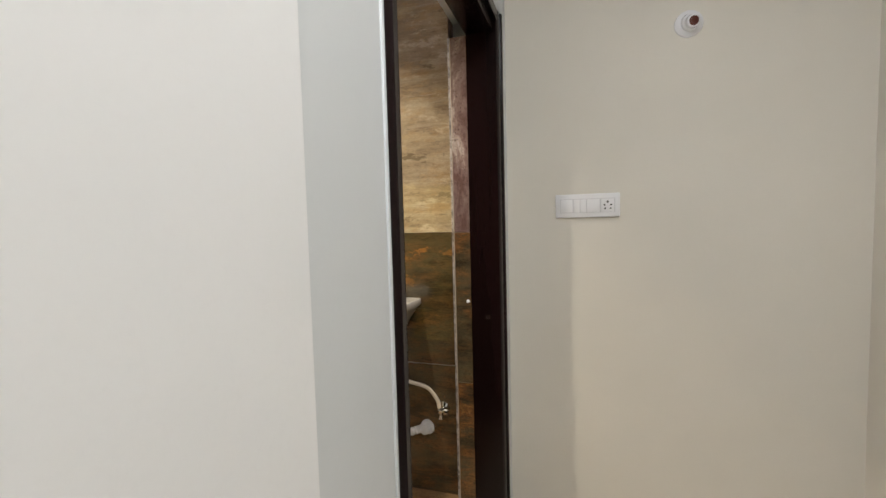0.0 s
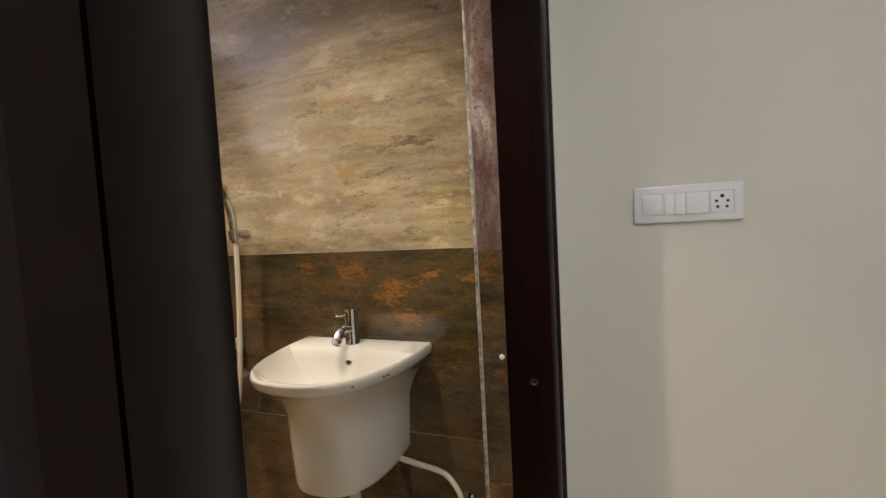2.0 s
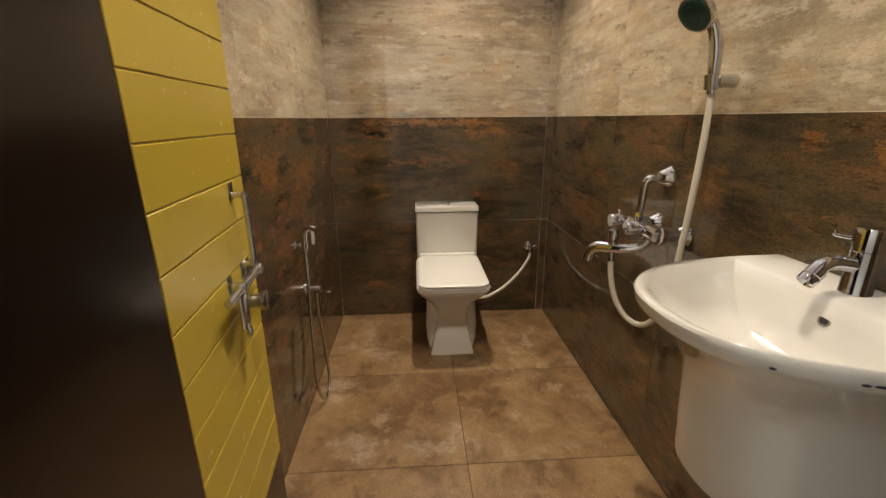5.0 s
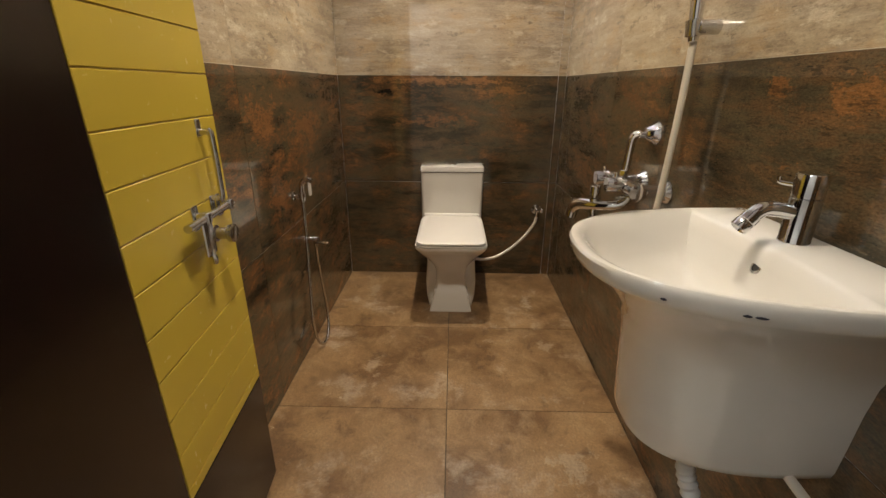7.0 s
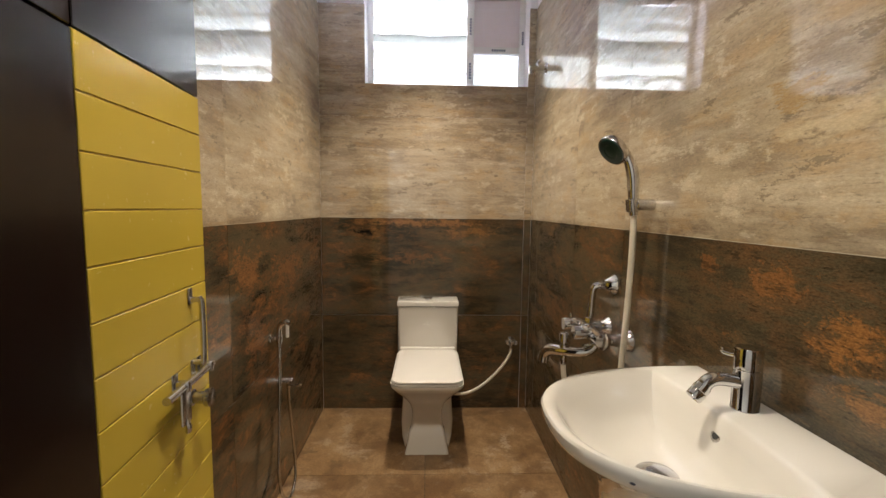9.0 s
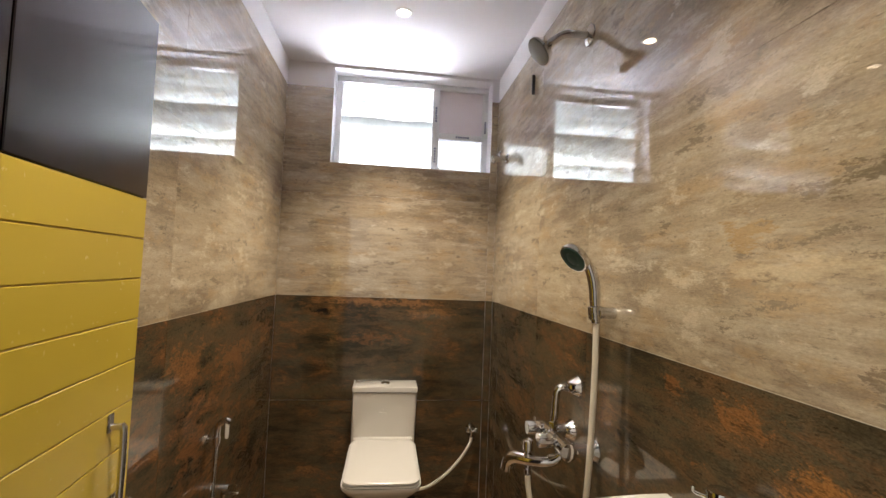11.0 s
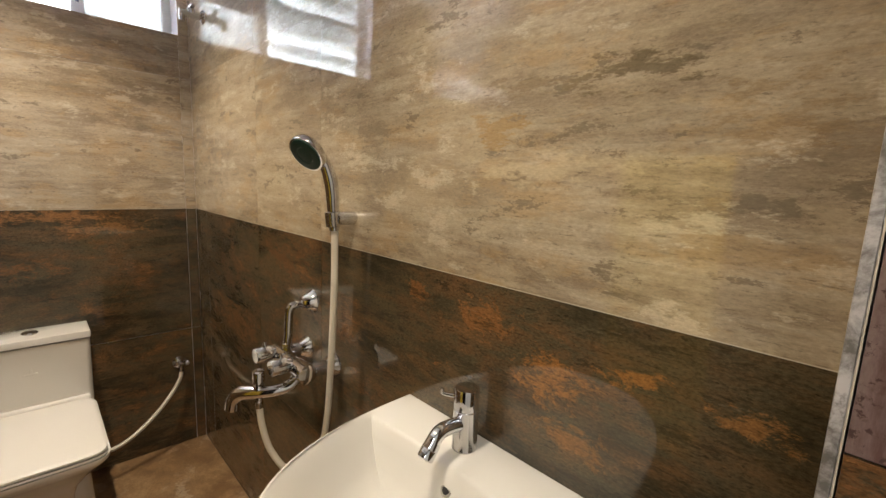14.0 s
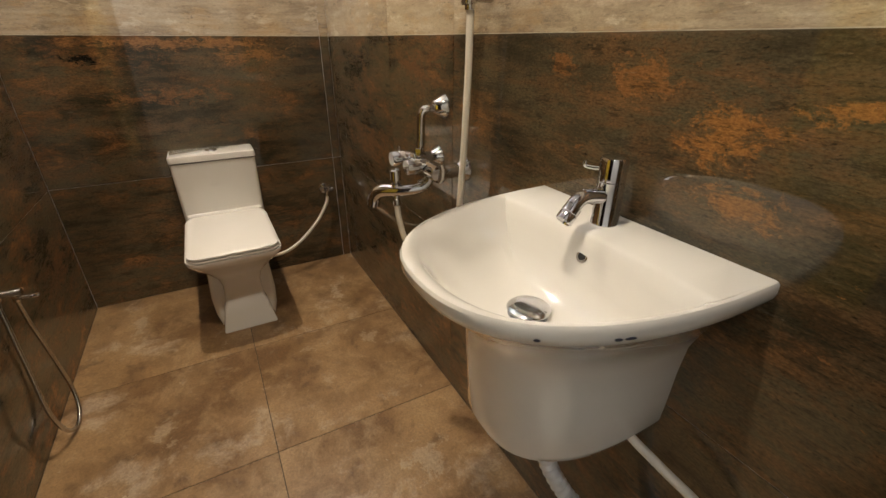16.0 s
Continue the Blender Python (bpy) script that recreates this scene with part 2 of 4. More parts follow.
def marble():
    m, n, l, b = mat("grey_white_marble_edge")
    v = scaled(n, l, (1.0, 1.0, 1.0))
    a, f = noise_at(n, l, v, 34.0, 9.0, 0.72, 0.4), noise_at(n, l, v, 130.0, 4.0, 0.7)
    c = mix(n, l, ramp(n, l, a, [(0.40, 0.0), (0.60, 1.0)]), (0.13, 0.115, 0.10), (0.52, 0.48, 0.46))
    c = mix(n, l, ramp(n, l, f, [(0.32, 0.6), (0.44, 0.0)]), c, (0.12, 0.10, 0.09))
    l.new(c, b.inputs["Base Color"])
    b.inputs["Roughness"].default_value = 0.3
    return m


M_MARBLE = marble()


PALE_FILM = (0.40, 0.31, 0.215)
FLOOR_STAINS = [((-2.28, 1.62, 0.0), (0.20, 0.05, 0.2), PALE_FILM, 0.55), ((-1.92, 1.40, 0.0), (0.05, 0.13, 0.2), PALE_FILM, 0.45), ((-1.88, 1.64, 0.0), (0.09, 0.08, 0.2), PALE_FILM, 0.45),
                ((-1.70, 0.86, 0.0), (0.16, 0.07, 0.2), PALE_FILM, 0.45), ((-1.20, 1.60, 0.0), (0.20, 0.12, 0.2), PALE_FILM, 0.5), ((-2.45, 0.75, 0.0), (0.16, 0.08, 0.2), PALE_FILM, 0.4)]


def floor_stone():
    m, n, l, b = mat("brown_cloudy_floor_tile")
    v = scaled(n, l, (1.0, 1.0, 1.0))
    vw = scaled(n, l, (1.0, 1.0, 1.0), shift=False)
    a = noise_at(n, l, v, 3.4, 7.0, 0.62, 0.2)
    d = noise_at(n, l, v, 7.0, 9.0, 0.7, 0.3)
    s = noise_at(n, l, vw, 5.5, 9.0, 0.68, 0.25)
    f = noise_at(n, l, v, 70.0, 5.0, 0.7)
    c = mix(n, l, ramp(n, l, a, [(0.38, 0.0), (0.62, 1.0)]), (0.150, 0.080, 0.034), (0.290, 0.175, 0.082))
    c = mix(n, l, ramp(n, l, d, [(0.50, 0.0), (0.62, 0.5)]), c, (0.36, 0.240, 0.130))
    c = mix(n, l, ramp(n, l, d, [(0.36, 0.75), (0.45, 0.0)]), c, (0.120, 0.066, 0.031))
    c = mix(n, l, ramp(n, l, s, [(0.55, 0.0), (0.62, 0.25), (0.70, 0.45)]), c, (0.52, 0.43, 0.33))
    e = noise_at(n, l, vw, 13.0, 13.0, 0.76, 0.4)
    c = ragged(n, l, c, e, FLOOR_STAINS, 0.36, 0.46)
    c = mix(n, l, ramp(n, l, f, [(0.30, 0.45), (0.42, 0.0)]), c, (0.14, 0.085, 0.045))
    c = speckled(n, l, c, v, 0.22)
    l.new(c, b.inputs["Base Color"])
    l.new(ramp(n, l, s, [(0.35, 0.30), (0.66, 0.50)]), b.inputs["Roughness"])
    bump(n, l, b, f, 0.08)
    b.inputs["Specular IOR Level"].default_value = 0.4
    return m


M_FLOOR = floor_stone()


def plain(name, col, rough=0.5, metal=0.0, grain=30.0, vary=0.10, bumps=0.03, coat=0.0, spec=0.5, stretch=(1, 1, 1), coat_rough=0.06):
    """One paint or material with soft variation at two scales."""
    m, n, l, b = mat(name)
    v = scaled(n, l, stretch)
    big, small = noise_at(n, l, v, 1.6, 3.0), noise_at(n, l, v, grain, 5.0, 0.7)
    lo, hi = tuple(x * (1 - vary) for x in col), tuple(min(1.0, x * (1 + vary)) for x in col)
    c = mix(n, l, ramp(n, l, big, [(0.3, 0.0), (0.7, 1.0)]), lo, hi)
    c = mix(n, l, ramp(n, l, small, [(0.25, 0.35), (0.5, 0.0)]), c, lo)
    l.new(c, b.inputs["Base Color"])
    l.new(ramp(n, l, small, [(0.2, min(1, rough * 1.15)), (0.8, rough * 0.9)]), b.inputs["Roughness"])
    b.inputs["Metallic"].default_value = metal
    b.inputs["Coat Weight"].default_value = coat
    b.inputs["Coat Roughness"].default_value = coat_rough
    b.inputs["Specular IOR Level"].default_value = spec
    if bumps:
        bump(n, l, b, small, bumps, 0.001)
    return m


M_WALLPAINT = plain("cream_wall_paint", (0.695, 0.66, 0.595), 0.62, grain=120, vary=0.035, bumps=0.06)
# two tones of hall white: greyer round the doorway, paler on the near wall
M_HALLGREYER = plain("greyer_hall_white", (0.63, 0.65, 0.665), 0.55, grain=120, vary=0.03, bumps=0.06)
M_HALLPALE = plain("paler_hall_white", (0.785, 0.785, 0.79), 0.55, grain=120, vary=0.03, bumps=0.06)
M_CEIL = plain("white_ceiling_paint", (0.82, 0.805, 0.84), 0.7, grain=90, vary=0.02, bumps=0.04)
M_GROUT = plain("pale_grout", (0.58, 0.50, 0.39), 0.85, grain=200, vary=0.15)
M_GROUT_FLOOR = plain("brown_grout", (0.075, 0.050, 0.030), 0.85, grain=200, vary=0.2)
M_DARKWOOD = plain("dark_brown_laminate", (0.008, 0.003, 0.0033), 0.24, grain=60, vary=0.25, bumps=0.01, spec=0.5, coat=0.15, stretch=(6, 6, 0.5))
M_FRAME = plain("dark_brown_gloss_frame", (0.009, 0.0035, 0.0035), 0.22, grain=60, vary=0.3, bumps=0.01, spec=0.2, stretch=(6, 6, 0.5))
M_YELLOW = plain("mustard_yellow_paint", (0.565, 0.418, 0.052), 0.25, grain=40, vary=0.02, bumps=0.006)
M_CERAMIC = plain("white_glazed_ceramic", (0.735, 0.705, 0.655), 0.06, grain=10, vary=0.012, bumps=0.0, coat=1.0, coat_rough=0.02)
M_SEAT = plain("white_seat_plastic", (0.77, 0.735, 0.69), 0.13, grain=10, vary=0.012, bumps=0.0)
M_CHROME = plain("polished_chrome", (0.66, 0.66, 0.67), 0.09, 1.0, grain=8, vary=0.03, bumps=0.0)
M_STEEL = plain("brushed_steel", (0.56, 0.55, 0.53), 0.24, 1.0, grain=60, vary=0.04, bumps=0.0)
M_HOSE = plain("cream_pvc_hose", (0.70, 0.64, 0.53), 0.35, grain=30, vary=0.05)
M_WASTE = plain("white_corrugated_plastic", (0.68, 0.68, 0.68), 0.45, vary=0.05)
M_UPVC = plain("white_upvc", (0.86, 0.87, 0.90), 0.3, vary=0.02)
M_PANEL = plain("lilac_grey_board", (0.84, 0.79, 0.85), 0.5, vary=0.03)
M_SWITCH = plain("white_switch_plastic", (0.80, 0.80, 0.83), 0.22, vary=0.015, bumps=0.0)
M_BLACK = plain("plain_black", (0.012, 0.012, 0.012), 0.5)
M_GREEN = plain("dark_green_spray_face", (0.012, 0.055, 0.045), 0.35, vary=0.2)
M_GREYSPRAY = plain("grey_spray_face", (0.24, 0.24, 0.22), 0.35, vary=0.25, grain=160)
M_RED = plain("dark_red_brown_socket", (0.10, 0.02, 0.012), 0.4)
M_INK = plain("blue_grey_print", (0.10, 0.14, 0.25), 0.6)
M_CHIP = plain("dark_blue_chip", (0.012, 0.012, 0.025), 0.6)


def translucent(name, col):
    m, n, l, b = mat(name)
    t = n.new("ShaderNodeBsdfTranslucent")
    v = scaled(n, l, (1, 1, 1))
    c = mix(n, l, ramp(n, l, noise_at(n, l, v, 14.0), [(0.3, 0.0), (0.7, 1.0)]), tuple(x * 0.85 for x in col), col)
    oi = n.new("ShaderNodeObjectInfo")
    c = mix(n, l, 1.0, c, ramp(n, l, oi.outputs["Random"], [(0.0, 0.45), (1.0, 1.15)]), "MULTIPLY")
    l.new(c, t.inputs[0])
    l.new(c, b.inputs["Base Color"])
    b.inputs["Roughness"].default_value = 0.25
    ms = n.new("ShaderNodeMixShader")
    ms.inputs[0].default_value = 0.6
    l.new(b.outputs[0], ms.inputs[1])
    l.new(t.outputs[0], ms.inputs[2])
    l.new(ms.outputs[0], n["Material Output"].inputs[0])
    return m


M_LOUVRE = translucent("frosted_louvre_glass", (0.78, 0.80, 0.78))


def glow(name, col, strength):
    m, n, l, b = mat(name)
    b.inputs["Base Color"].default_value = (*col, 1)
    b.inputs["Emission Color"].default_value = (*col, 1)
    b.inputs["Emission Strength"].default_value = strength
    return m


M_LED = glow("lit_downlight_lens", (1.0, 0.80, 0.56), 16.0)
# glow of the panel added to fill the hall
M_HALLFILL = glow("hall_fill_glow", (1.0, 0.95, 0.87), 3.0)
M_SKYGLOW = glow("bright_overcast_distance", (0.90, 0.92, 1.0), 36.0)


# ---- mesh helpers ----
def to_mesh(name, bm, material, smooth=True):
    bmesh.ops.recalc_face_normals(bm, faces=bm.faces)
    me = bpy.data.meshes.new(name)
    bm.to_mesh(me)
    bm.free()
    me.materials.append(material)
    if smooth:
        for p in me.polygons:
            p.use_smooth = True
        me.set_sharp_from_angle(angle=radians(38))
    return me


def part(name, bm, material, parent=None, label="", smooth=True):
    ob = new(name, to_mesh(name, bm, material, smooth))
    ob.parent = parent
    if label:
        tagged(ob, label)
    return ob


def structure(name, bm, material, label, category, parent=None):
    return tagged(part(name, bm, material, parent, smooth=False), label, category, kind="structure")


def thing(name, label, category, at=(0, 0, 0), group=""):
    """An empty at the thing's base, to carry its parts."""
    ob = new(name)
    ob.empty_display_size = 0.05
    return tagged(ob, label, category, group)


def add_box(bm, lo, hi, bevel=0.0, seg=2):
    r = bmesh.ops.create_cube(bm, size=1.0)
    lo, hi = Vector(lo), Vector(hi)
    for v in r["verts"]:
        v.co = Vector((lo[i] + (v.co[i] + 0.5) * (hi[i] - lo[i]) for i in range(3)))
    if bevel:
        es = list({e for v in r["verts"] for e in v.link_edges})
        bmesh.ops.bevel(bm, geom=es, offset=bevel, segments=seg, affect="EDGES", profile=0.5)
    return bm


def box(lo, hi, bevel=0.0, seg=2):
    return add_box(bmesh.new(), lo, hi, bevel, seg)


def add_loft(bm, rings, cap0=True, cap1=True, close=True):
    vs = [[bm.verts.new(p) for p in r] for r in rings]
    k = len(vs[0])
    for a, b in zip(vs, vs[1:]):
        for i in range(k if close else k - 1):
            j = (i + 1) % k
            bm.faces.new((a[i], a[j], b[j], b[i]))
    if cap0:
        bm.faces.new(vs[0][::-1])
    if cap1:
        bm.faces.new(vs[-1])
    return bm


def axes(direction):
    d = Vector(direction).normalized()
    u = d.orthogonal().normalized()
    return d, u, d.cross(u)


def add_lathe(bm, origin, direction, profile, seg=24):
    """Rings of (distance along direction, radius)."""
    d, u, w = axes(direction)
    o = Vector(origin)
    rings = [[o + d * h + (u * math.cos(2 * math.pi * i / seg) + w * math.sin(2 * math.pi * i / seg)) * max(r, 0.0004)
              for i in range(seg)] for h, r in profile]
    return add_loft(bm, rings)


def lathe(origin, direction, profile, seg=24):
    return add_lathe(bmesh.new(), origin, direction, profile, seg)


def smooth_path(points, steps=8):
    """Catmull-Rom through the points."""
    p = [Vector(q) for q in points]
    p = [p[0] * 2 - p[1]] + p + [p[-1] * 2 - p[-2]]
    out = []
    for i in range(1, len(p) - 2):
        a, b, c, d = p[i - 1:i + 3]
        for s in range(steps):
            t = s / steps
            out.append(0.5 * (2 * b + (c - a) * t + (2 * a - 5 * b + 4 * c - d) * t * t + (3 * b - a - 3 * c + d) * t ** 3))
    return out + [p[-2]]


def add_tube(bm, points, radius, seg=12, steps=8, smooth=True):
    pts = smooth_path(points, steps) if smooth else [Vector(q) for q in points]
    rad = radius if callable(radius) else (lambda s: radius)
    rings, u = [], None
    for i, p in enumerate(pts):
        t = (pts[min(i + 1, len(pts) - 1)] - pts[max(i - 1, 0)]).normalized()
        u = t.orthogonal().normalized() if u is None else (u - t * u.dot(t)).normalized()
        w = t.cross(u)
        r = rad(i / (len(pts) - 1))
        rings.append([p + (u * math.cos(2 * math.pi * k / seg) + w * math.sin(2 * math.pi * k / seg)) * r for k in range(seg)])
    return add_loft(bm, rings)


def tube(points, radius, seg=12, steps=8, smooth=True):
    return add_tube(bmesh.new(), points, radius, seg, steps, smooth)


def rounded_rect(x0, x1, y0, y1, z, r, seg=5):
    out = []
    r = min(r, (x1 - x0) / 2 - 1e-4, (y1 - y0) / 2 - 1e-4)
    for cx, cy, a0 in ((x1 - r, y1 - r, 0), (x0 + r, y1 - r, 90), (x0 + r, y0 + r, 180), (x1 - r, y0 + r, 270)):
        for i in range(seg + 1):
            a = radians(a0 + 90 * i / seg)
            out.append(Vector((cx + r * math.cos(a), cy + r * math.sin(a), z)))
    return out


# ---- the plan ----
XB, YS, YL = -2.72, 1.82, 0.542      # back wall, basin wall, opposite wall
XD, XH = -0.370, -0.18               # door wall: bathroom face, hall face
DY0, DY1 = 0.624, 1.70               # door opening in the wall, between its frame's outer edges
HEAD = 1.945
TT = 0.002                           # tile thickness
TILE_TOP = 2.435
HX1, HY0 = 1.05, -1.55               # hall: far side and back
WY0, WY1, WZ0, WZ1 = 0.81, 1.778, 1.988, 2.562   # window opening

# floors and ceilings
structure("floor", box((XB - 0.2, YL - 0.2, -0.12), (XD + 0.02, YS + 0.2, -0.0015)), M_GROUT_FLOOR,
          "brown stone-look tiled bathroom floor with thin joints", "floor")
structure("floor_hall", box((XD + 0.02, HY0 - 0.15, -0.12), (HX1 + 0.15, YS + 0.2, -0.002)),
          plain("hall_floor_tile", (0.50, 0.45, 0.38), 0.25, vary=0.06), "pale plain hall floor outside the bathroom", "floor")
bm = bmesh.new()
add_box(bm, (XB - 0.25, YL - 0.2, CEIL), (XD, YS + 0.2, CEIL + 0.12))
structure("ceiling", bm, M_CEIL, "white painted bathroom ceiling with recessed lights", "ceiling")
structure("ceiling_hall", box((XD, HY0 - 0.15, CEIL), (HX1 + 0.15, YS + 0.2, CEIL + 0.12)), M_CEIL, "white painted hall ceiling", "ceiling")

# bathroom walls; the tiles stand proud of them
bm = bmesh.new()
o = XB - TT
add_box(bm, (o - 0.22, YL - 0.2, 0), (o, YS + 0.2, WZ0))
add_box(bm, (o - 0.22, YL - 0.2, WZ0), (o, WY0, CEIL))
add_box(bm, (o - 0.22, WY1, WZ0), (o, YS + 0.2, CEIL))
add_box(bm, (o - 0.22, WY0, WZ1), (o, WY1, CEIL))
wall_back = structure("wall_back", bm, M_CEIL, "back wall tiled dark rust below and beige above, with a high window", "wall")
wall_basin = structure("wall_basin", box((o, YS + TT, 0), (XH - 0.02, YS + 0.2, CEIL)), M_CEIL,
                       "basin wall tiled dark rust below and glossy beige above", "wall")
wall_bidet = structure("wall_bidet", box((o, YL - 0.2, 0), (XD, YL - TT, CEIL)), M_CEIL,
                       "tiled wall behind the open door, dark rust below and beige above", "wall")
# door wall with its opening
bm = bmesh.new()
xi = XD + TT
add_box(bm, (xi, 0.3952, 0), (XH, DY0, CEIL))
add_box(bm, (xi, DY1, 0), (XH, YS + TT, CEIL))
add_box(bm, (xi, DY0, HEAD + 0.08), (XH, DY1, CEIL))
wall_door = structure("wall_door", bm, M_HALLGREYER, "white painted wall around the bathroom doorway", "wall")
# hall
structure("wall_switch", box((XH - 0.02, YS, 0), (HX1 + 0.15, YS + 0.2, CEIL)), M_WALLPAINT, "cream painted hall wall with a switch plate", "wall")
structure("wall_hall_side", box((HX1, HY0 - 0.15, 0), (HX1 + 0.15, YS, CEIL)), M_WALLPAINT, "cream painted side wall of the hall", "wall")
structure("wall_hall_back", box((XH - 0.2, HY0 - 0.15, 0), (HX1, HY0, CEIL)), M_WALLPAINT, "plain cream hall wall", "wall")
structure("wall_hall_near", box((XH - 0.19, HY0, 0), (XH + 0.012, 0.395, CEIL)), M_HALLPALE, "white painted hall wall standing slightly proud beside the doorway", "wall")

# ---- wall tiles, one object each ----
J = 0.0011
G_T = "glazed wall tiles"


def wall_tiles(parent, axis, cut, rows, place, hole=None, extra=0.0):
    """Tiles of one wall. cut: joints along the wall; rows: (z0, z1, material). place: the finished face; extra: sign of the tile's back."""
    for z0, z1, m in rows:
        for a, b in zip(cut, cut[1:]):
            j = J if z0 < 1.2 else 0.0004
            for lo, hi, za, zb in pieces(a + j, b - j, z0 + j, z1 - j, hole):
                if axis == "x":
                    bm = box((min(place, place + extra), lo, za), (max(place, place + extra), hi, zb))
                else:
                    bm = box((lo, min(place, place + extra), za), (hi, max(place, place + extra), zb))
                part("wall_tile", bm, m, parent, smooth=False)


def pieces(a, b, z0, z1, hole):
    if not hole or hole[0] >= b or hole[1] <= a or hole[2] >= z1 or hole[3] <= z0:
        return [(a, b, z0, z1)]
    out = []
    if z0 < hole[2]:
        out.append((a, b, z0, hole[2]))
    zb = max(z0, hole[2])
    if hole[0] > a:
        out.append((a, hole[0], zb, z1))
    if hole[1] < b:
        out.append((hole[1], b, zb, z1))
    return [p for p in out if p[1] - p[0] > 0.004 and p[3] - p[2] > 0.004]


def rows_of(lower, upper):
    return [(0.0, 0.6, lower), (0.6, 1.2, lower), (1.2, 1.8, upper), (1.8, TILE_TOP, upper)]


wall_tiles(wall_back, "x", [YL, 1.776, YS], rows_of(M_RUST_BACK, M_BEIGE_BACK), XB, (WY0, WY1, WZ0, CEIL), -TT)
wall_tiles(wall_basin, "y", [XB, -2.66, -1.925, -1.46, XD], rows_of(M_RUST_SINK, M_BEIGE_SINK), YS, None, TT)
wall_tiles(wall_bidet, "y", [XB, -1.51, XD], rows_of(M_RUST, M_BEIGE), YL, None, -TT)
wall_tiles(wall_door, "x", [1.634, YS], rows_of(M_RUST, M_REVEAL), XD, None, TT)
wall_tiles(wall_door, "x", [YL, 0.70], rows_of(M_RUST, M_BEIGE), XD, None, TT)
# cut tiles in the reveal beside the frame, and the pale edge strip at its corner
for z0, z1, m in [(0.0, 0.6, M_RUST), (0.6, 1.2, M_RUST), (1.2, HEAD, M_REVEAL)]:
    part("reveal_tile", box((XD + 0.008, 1.632, z0 + J), (-0.300, 1.632 + TT, z1 - J)), m, wall_door, smooth=False)
part("reveal_backing", box((XD + 0.009, 1.641, 0), (-0.300, DY1 - 0.001, HEAD)), M_GROUT, wall_door, smooth=False)
part("edge_strip", box((XD - 0.0025, 1.6305, 0), (XD + 0.0050, 1.6395, HEAD), 0.0012), M_MARBLE, wall_door, "pale marbled corner strip")
part("edge_bead", box((XD + 0.0052, 1.6318, 0), (XD + 0.0066, 1.6395, HEAD)), M_GROUT, wall_door, "thin cream joint", smooth=False)

# pointed joint where the light tiles meet the dark ones
for owner, lo, hi in ((wall_back, (XB - TT, YL, 1.1984), (XB - 0.0003, YS, 1.2006)), (wall_basin, (XB, YS + 0.0003, 1.1984), (XD, YS + TT, 1.2006)),
                      (wall_bidet, (XB, YL - TT, 1.1984), (XD, YL - 0.0003, 1.2006))):
    part("joint_line", box(lo, hi), M_GROUT, owner, "thin pale joint", smooth=False)

# floor tiles
fl = bpy.data.objects["floor"]
xs, ys = [XB, -2.035, -1.447, -0.86, XD + 0.02], [YL, 1.185, YS]
for a, b in zip(xs, xs[1:]):
    for c, d in zip(ys, ys[1:]):
        part("floor_tile", box((a + 0.0015, c + 0.0015, -0.010), (b - 0.0015, d - 0.0015, 0.0), 0.001, 1), M_FLOOR, fl, smooth=False)

# white painted band lies above the tiles; thin render flush with the tile faces
part("plaster_band", box((XB - TT, YS - 0.0005, TILE_TOP), (XD, YS + TT, CEIL)), M_CEIL, wall_basin, smooth=False)
part("plaster_band", box((XB - TT, YL - TT, TILE_TOP), (XD, YL + 0.0005, CEIL)), M_CEIL, wall_bidet, smooth=False)
part("plaster_band", box((XB - TT, YL + 0.001, TILE_TOP), (XB + 0.0005, WY0, CEIL)), M_CEIL, wall_back, smooth=False)
part("plaster_band", box((XB - TT, WY1, TILE_TOP), (XB + 0.0005, YS - 0.001, CEIL)), M_CEIL, wall_back, smooth=False)

# ---- door frame and door ----
frame_ob = thing("door_frame", "dark brown glossy door frame around the bathroom doorway", "door frame")
frame_ob["kind"] = "structure"
FX0, FX1 = -0.300, -0.172


def jamb(y_out, y_in, name, proud=0.0):
    s = 1 if y_in > y_out else -1
    prof = [(FX0, 0.0), (-0.176 + proud, 0.0), (-0.170 + proud, 0.004), (-0.170 + proud, 0.018), (-0.176 + proud, 0.021), (-0.184, 0.022), (-0.184, 0.026), (-0.178, 0.028),
            (-0.178, 0.046), (-0.181, 0.052), (-0.183, abs(y_in - y_out) - 0.004), (-0.187, abs(y_in - y_out)), (FX0, abs(y_in - y_out))]
    bm = bmesh.new()
    add_loft(bm, [[Vector((x, y_out + s * d, z)) for x, d in prof] for z in (0.0, HEAD + 0.08)])
    return part(name, bm, M_FRAME, frame_ob)


jamb(DY0, 0.695, "jamb", 0.006)
jamb(DY1, 1.634, "jamb")
bm = bmesh.new()
add_box(bm, (FX0, 0.697, HEAD), (-0.198, 1.634, HEAD + 0.08), 0.004)
add_box(bm, (-0.200, 0.697, HEAD + 0.034), (-0.178, 1.634, HEAD + 0.076), 0.005)
part("head", bm, M_FRAME, frame_ob)
part("strike_hole", lathe((-0.235, 1.6345, 0.87), (0, -1, 0), [(0, 0.010), (0.002, 0.010), (0.002, 0.006), (0.0005, 0.005)], 16), M_STEEL, frame_ob, "small steel bolt keeper")
part("screw_plug", lathe((-0.312, 1.632, 0.93), (0, -1, 0), [(0, 0.007), (0.004, 0.0065), (0.006, 0.003)], 12), M_SWITCH, frame_ob, "small white plug")

part("caulk_bead", box((XH - 0.001, DY0 - 0.009, 0), (XH + 0.004, DY0 - 0.0005, HEAD + 0.08), 0.0015), M_HALLGREYER, wall_door, "white filler line beside the frame")

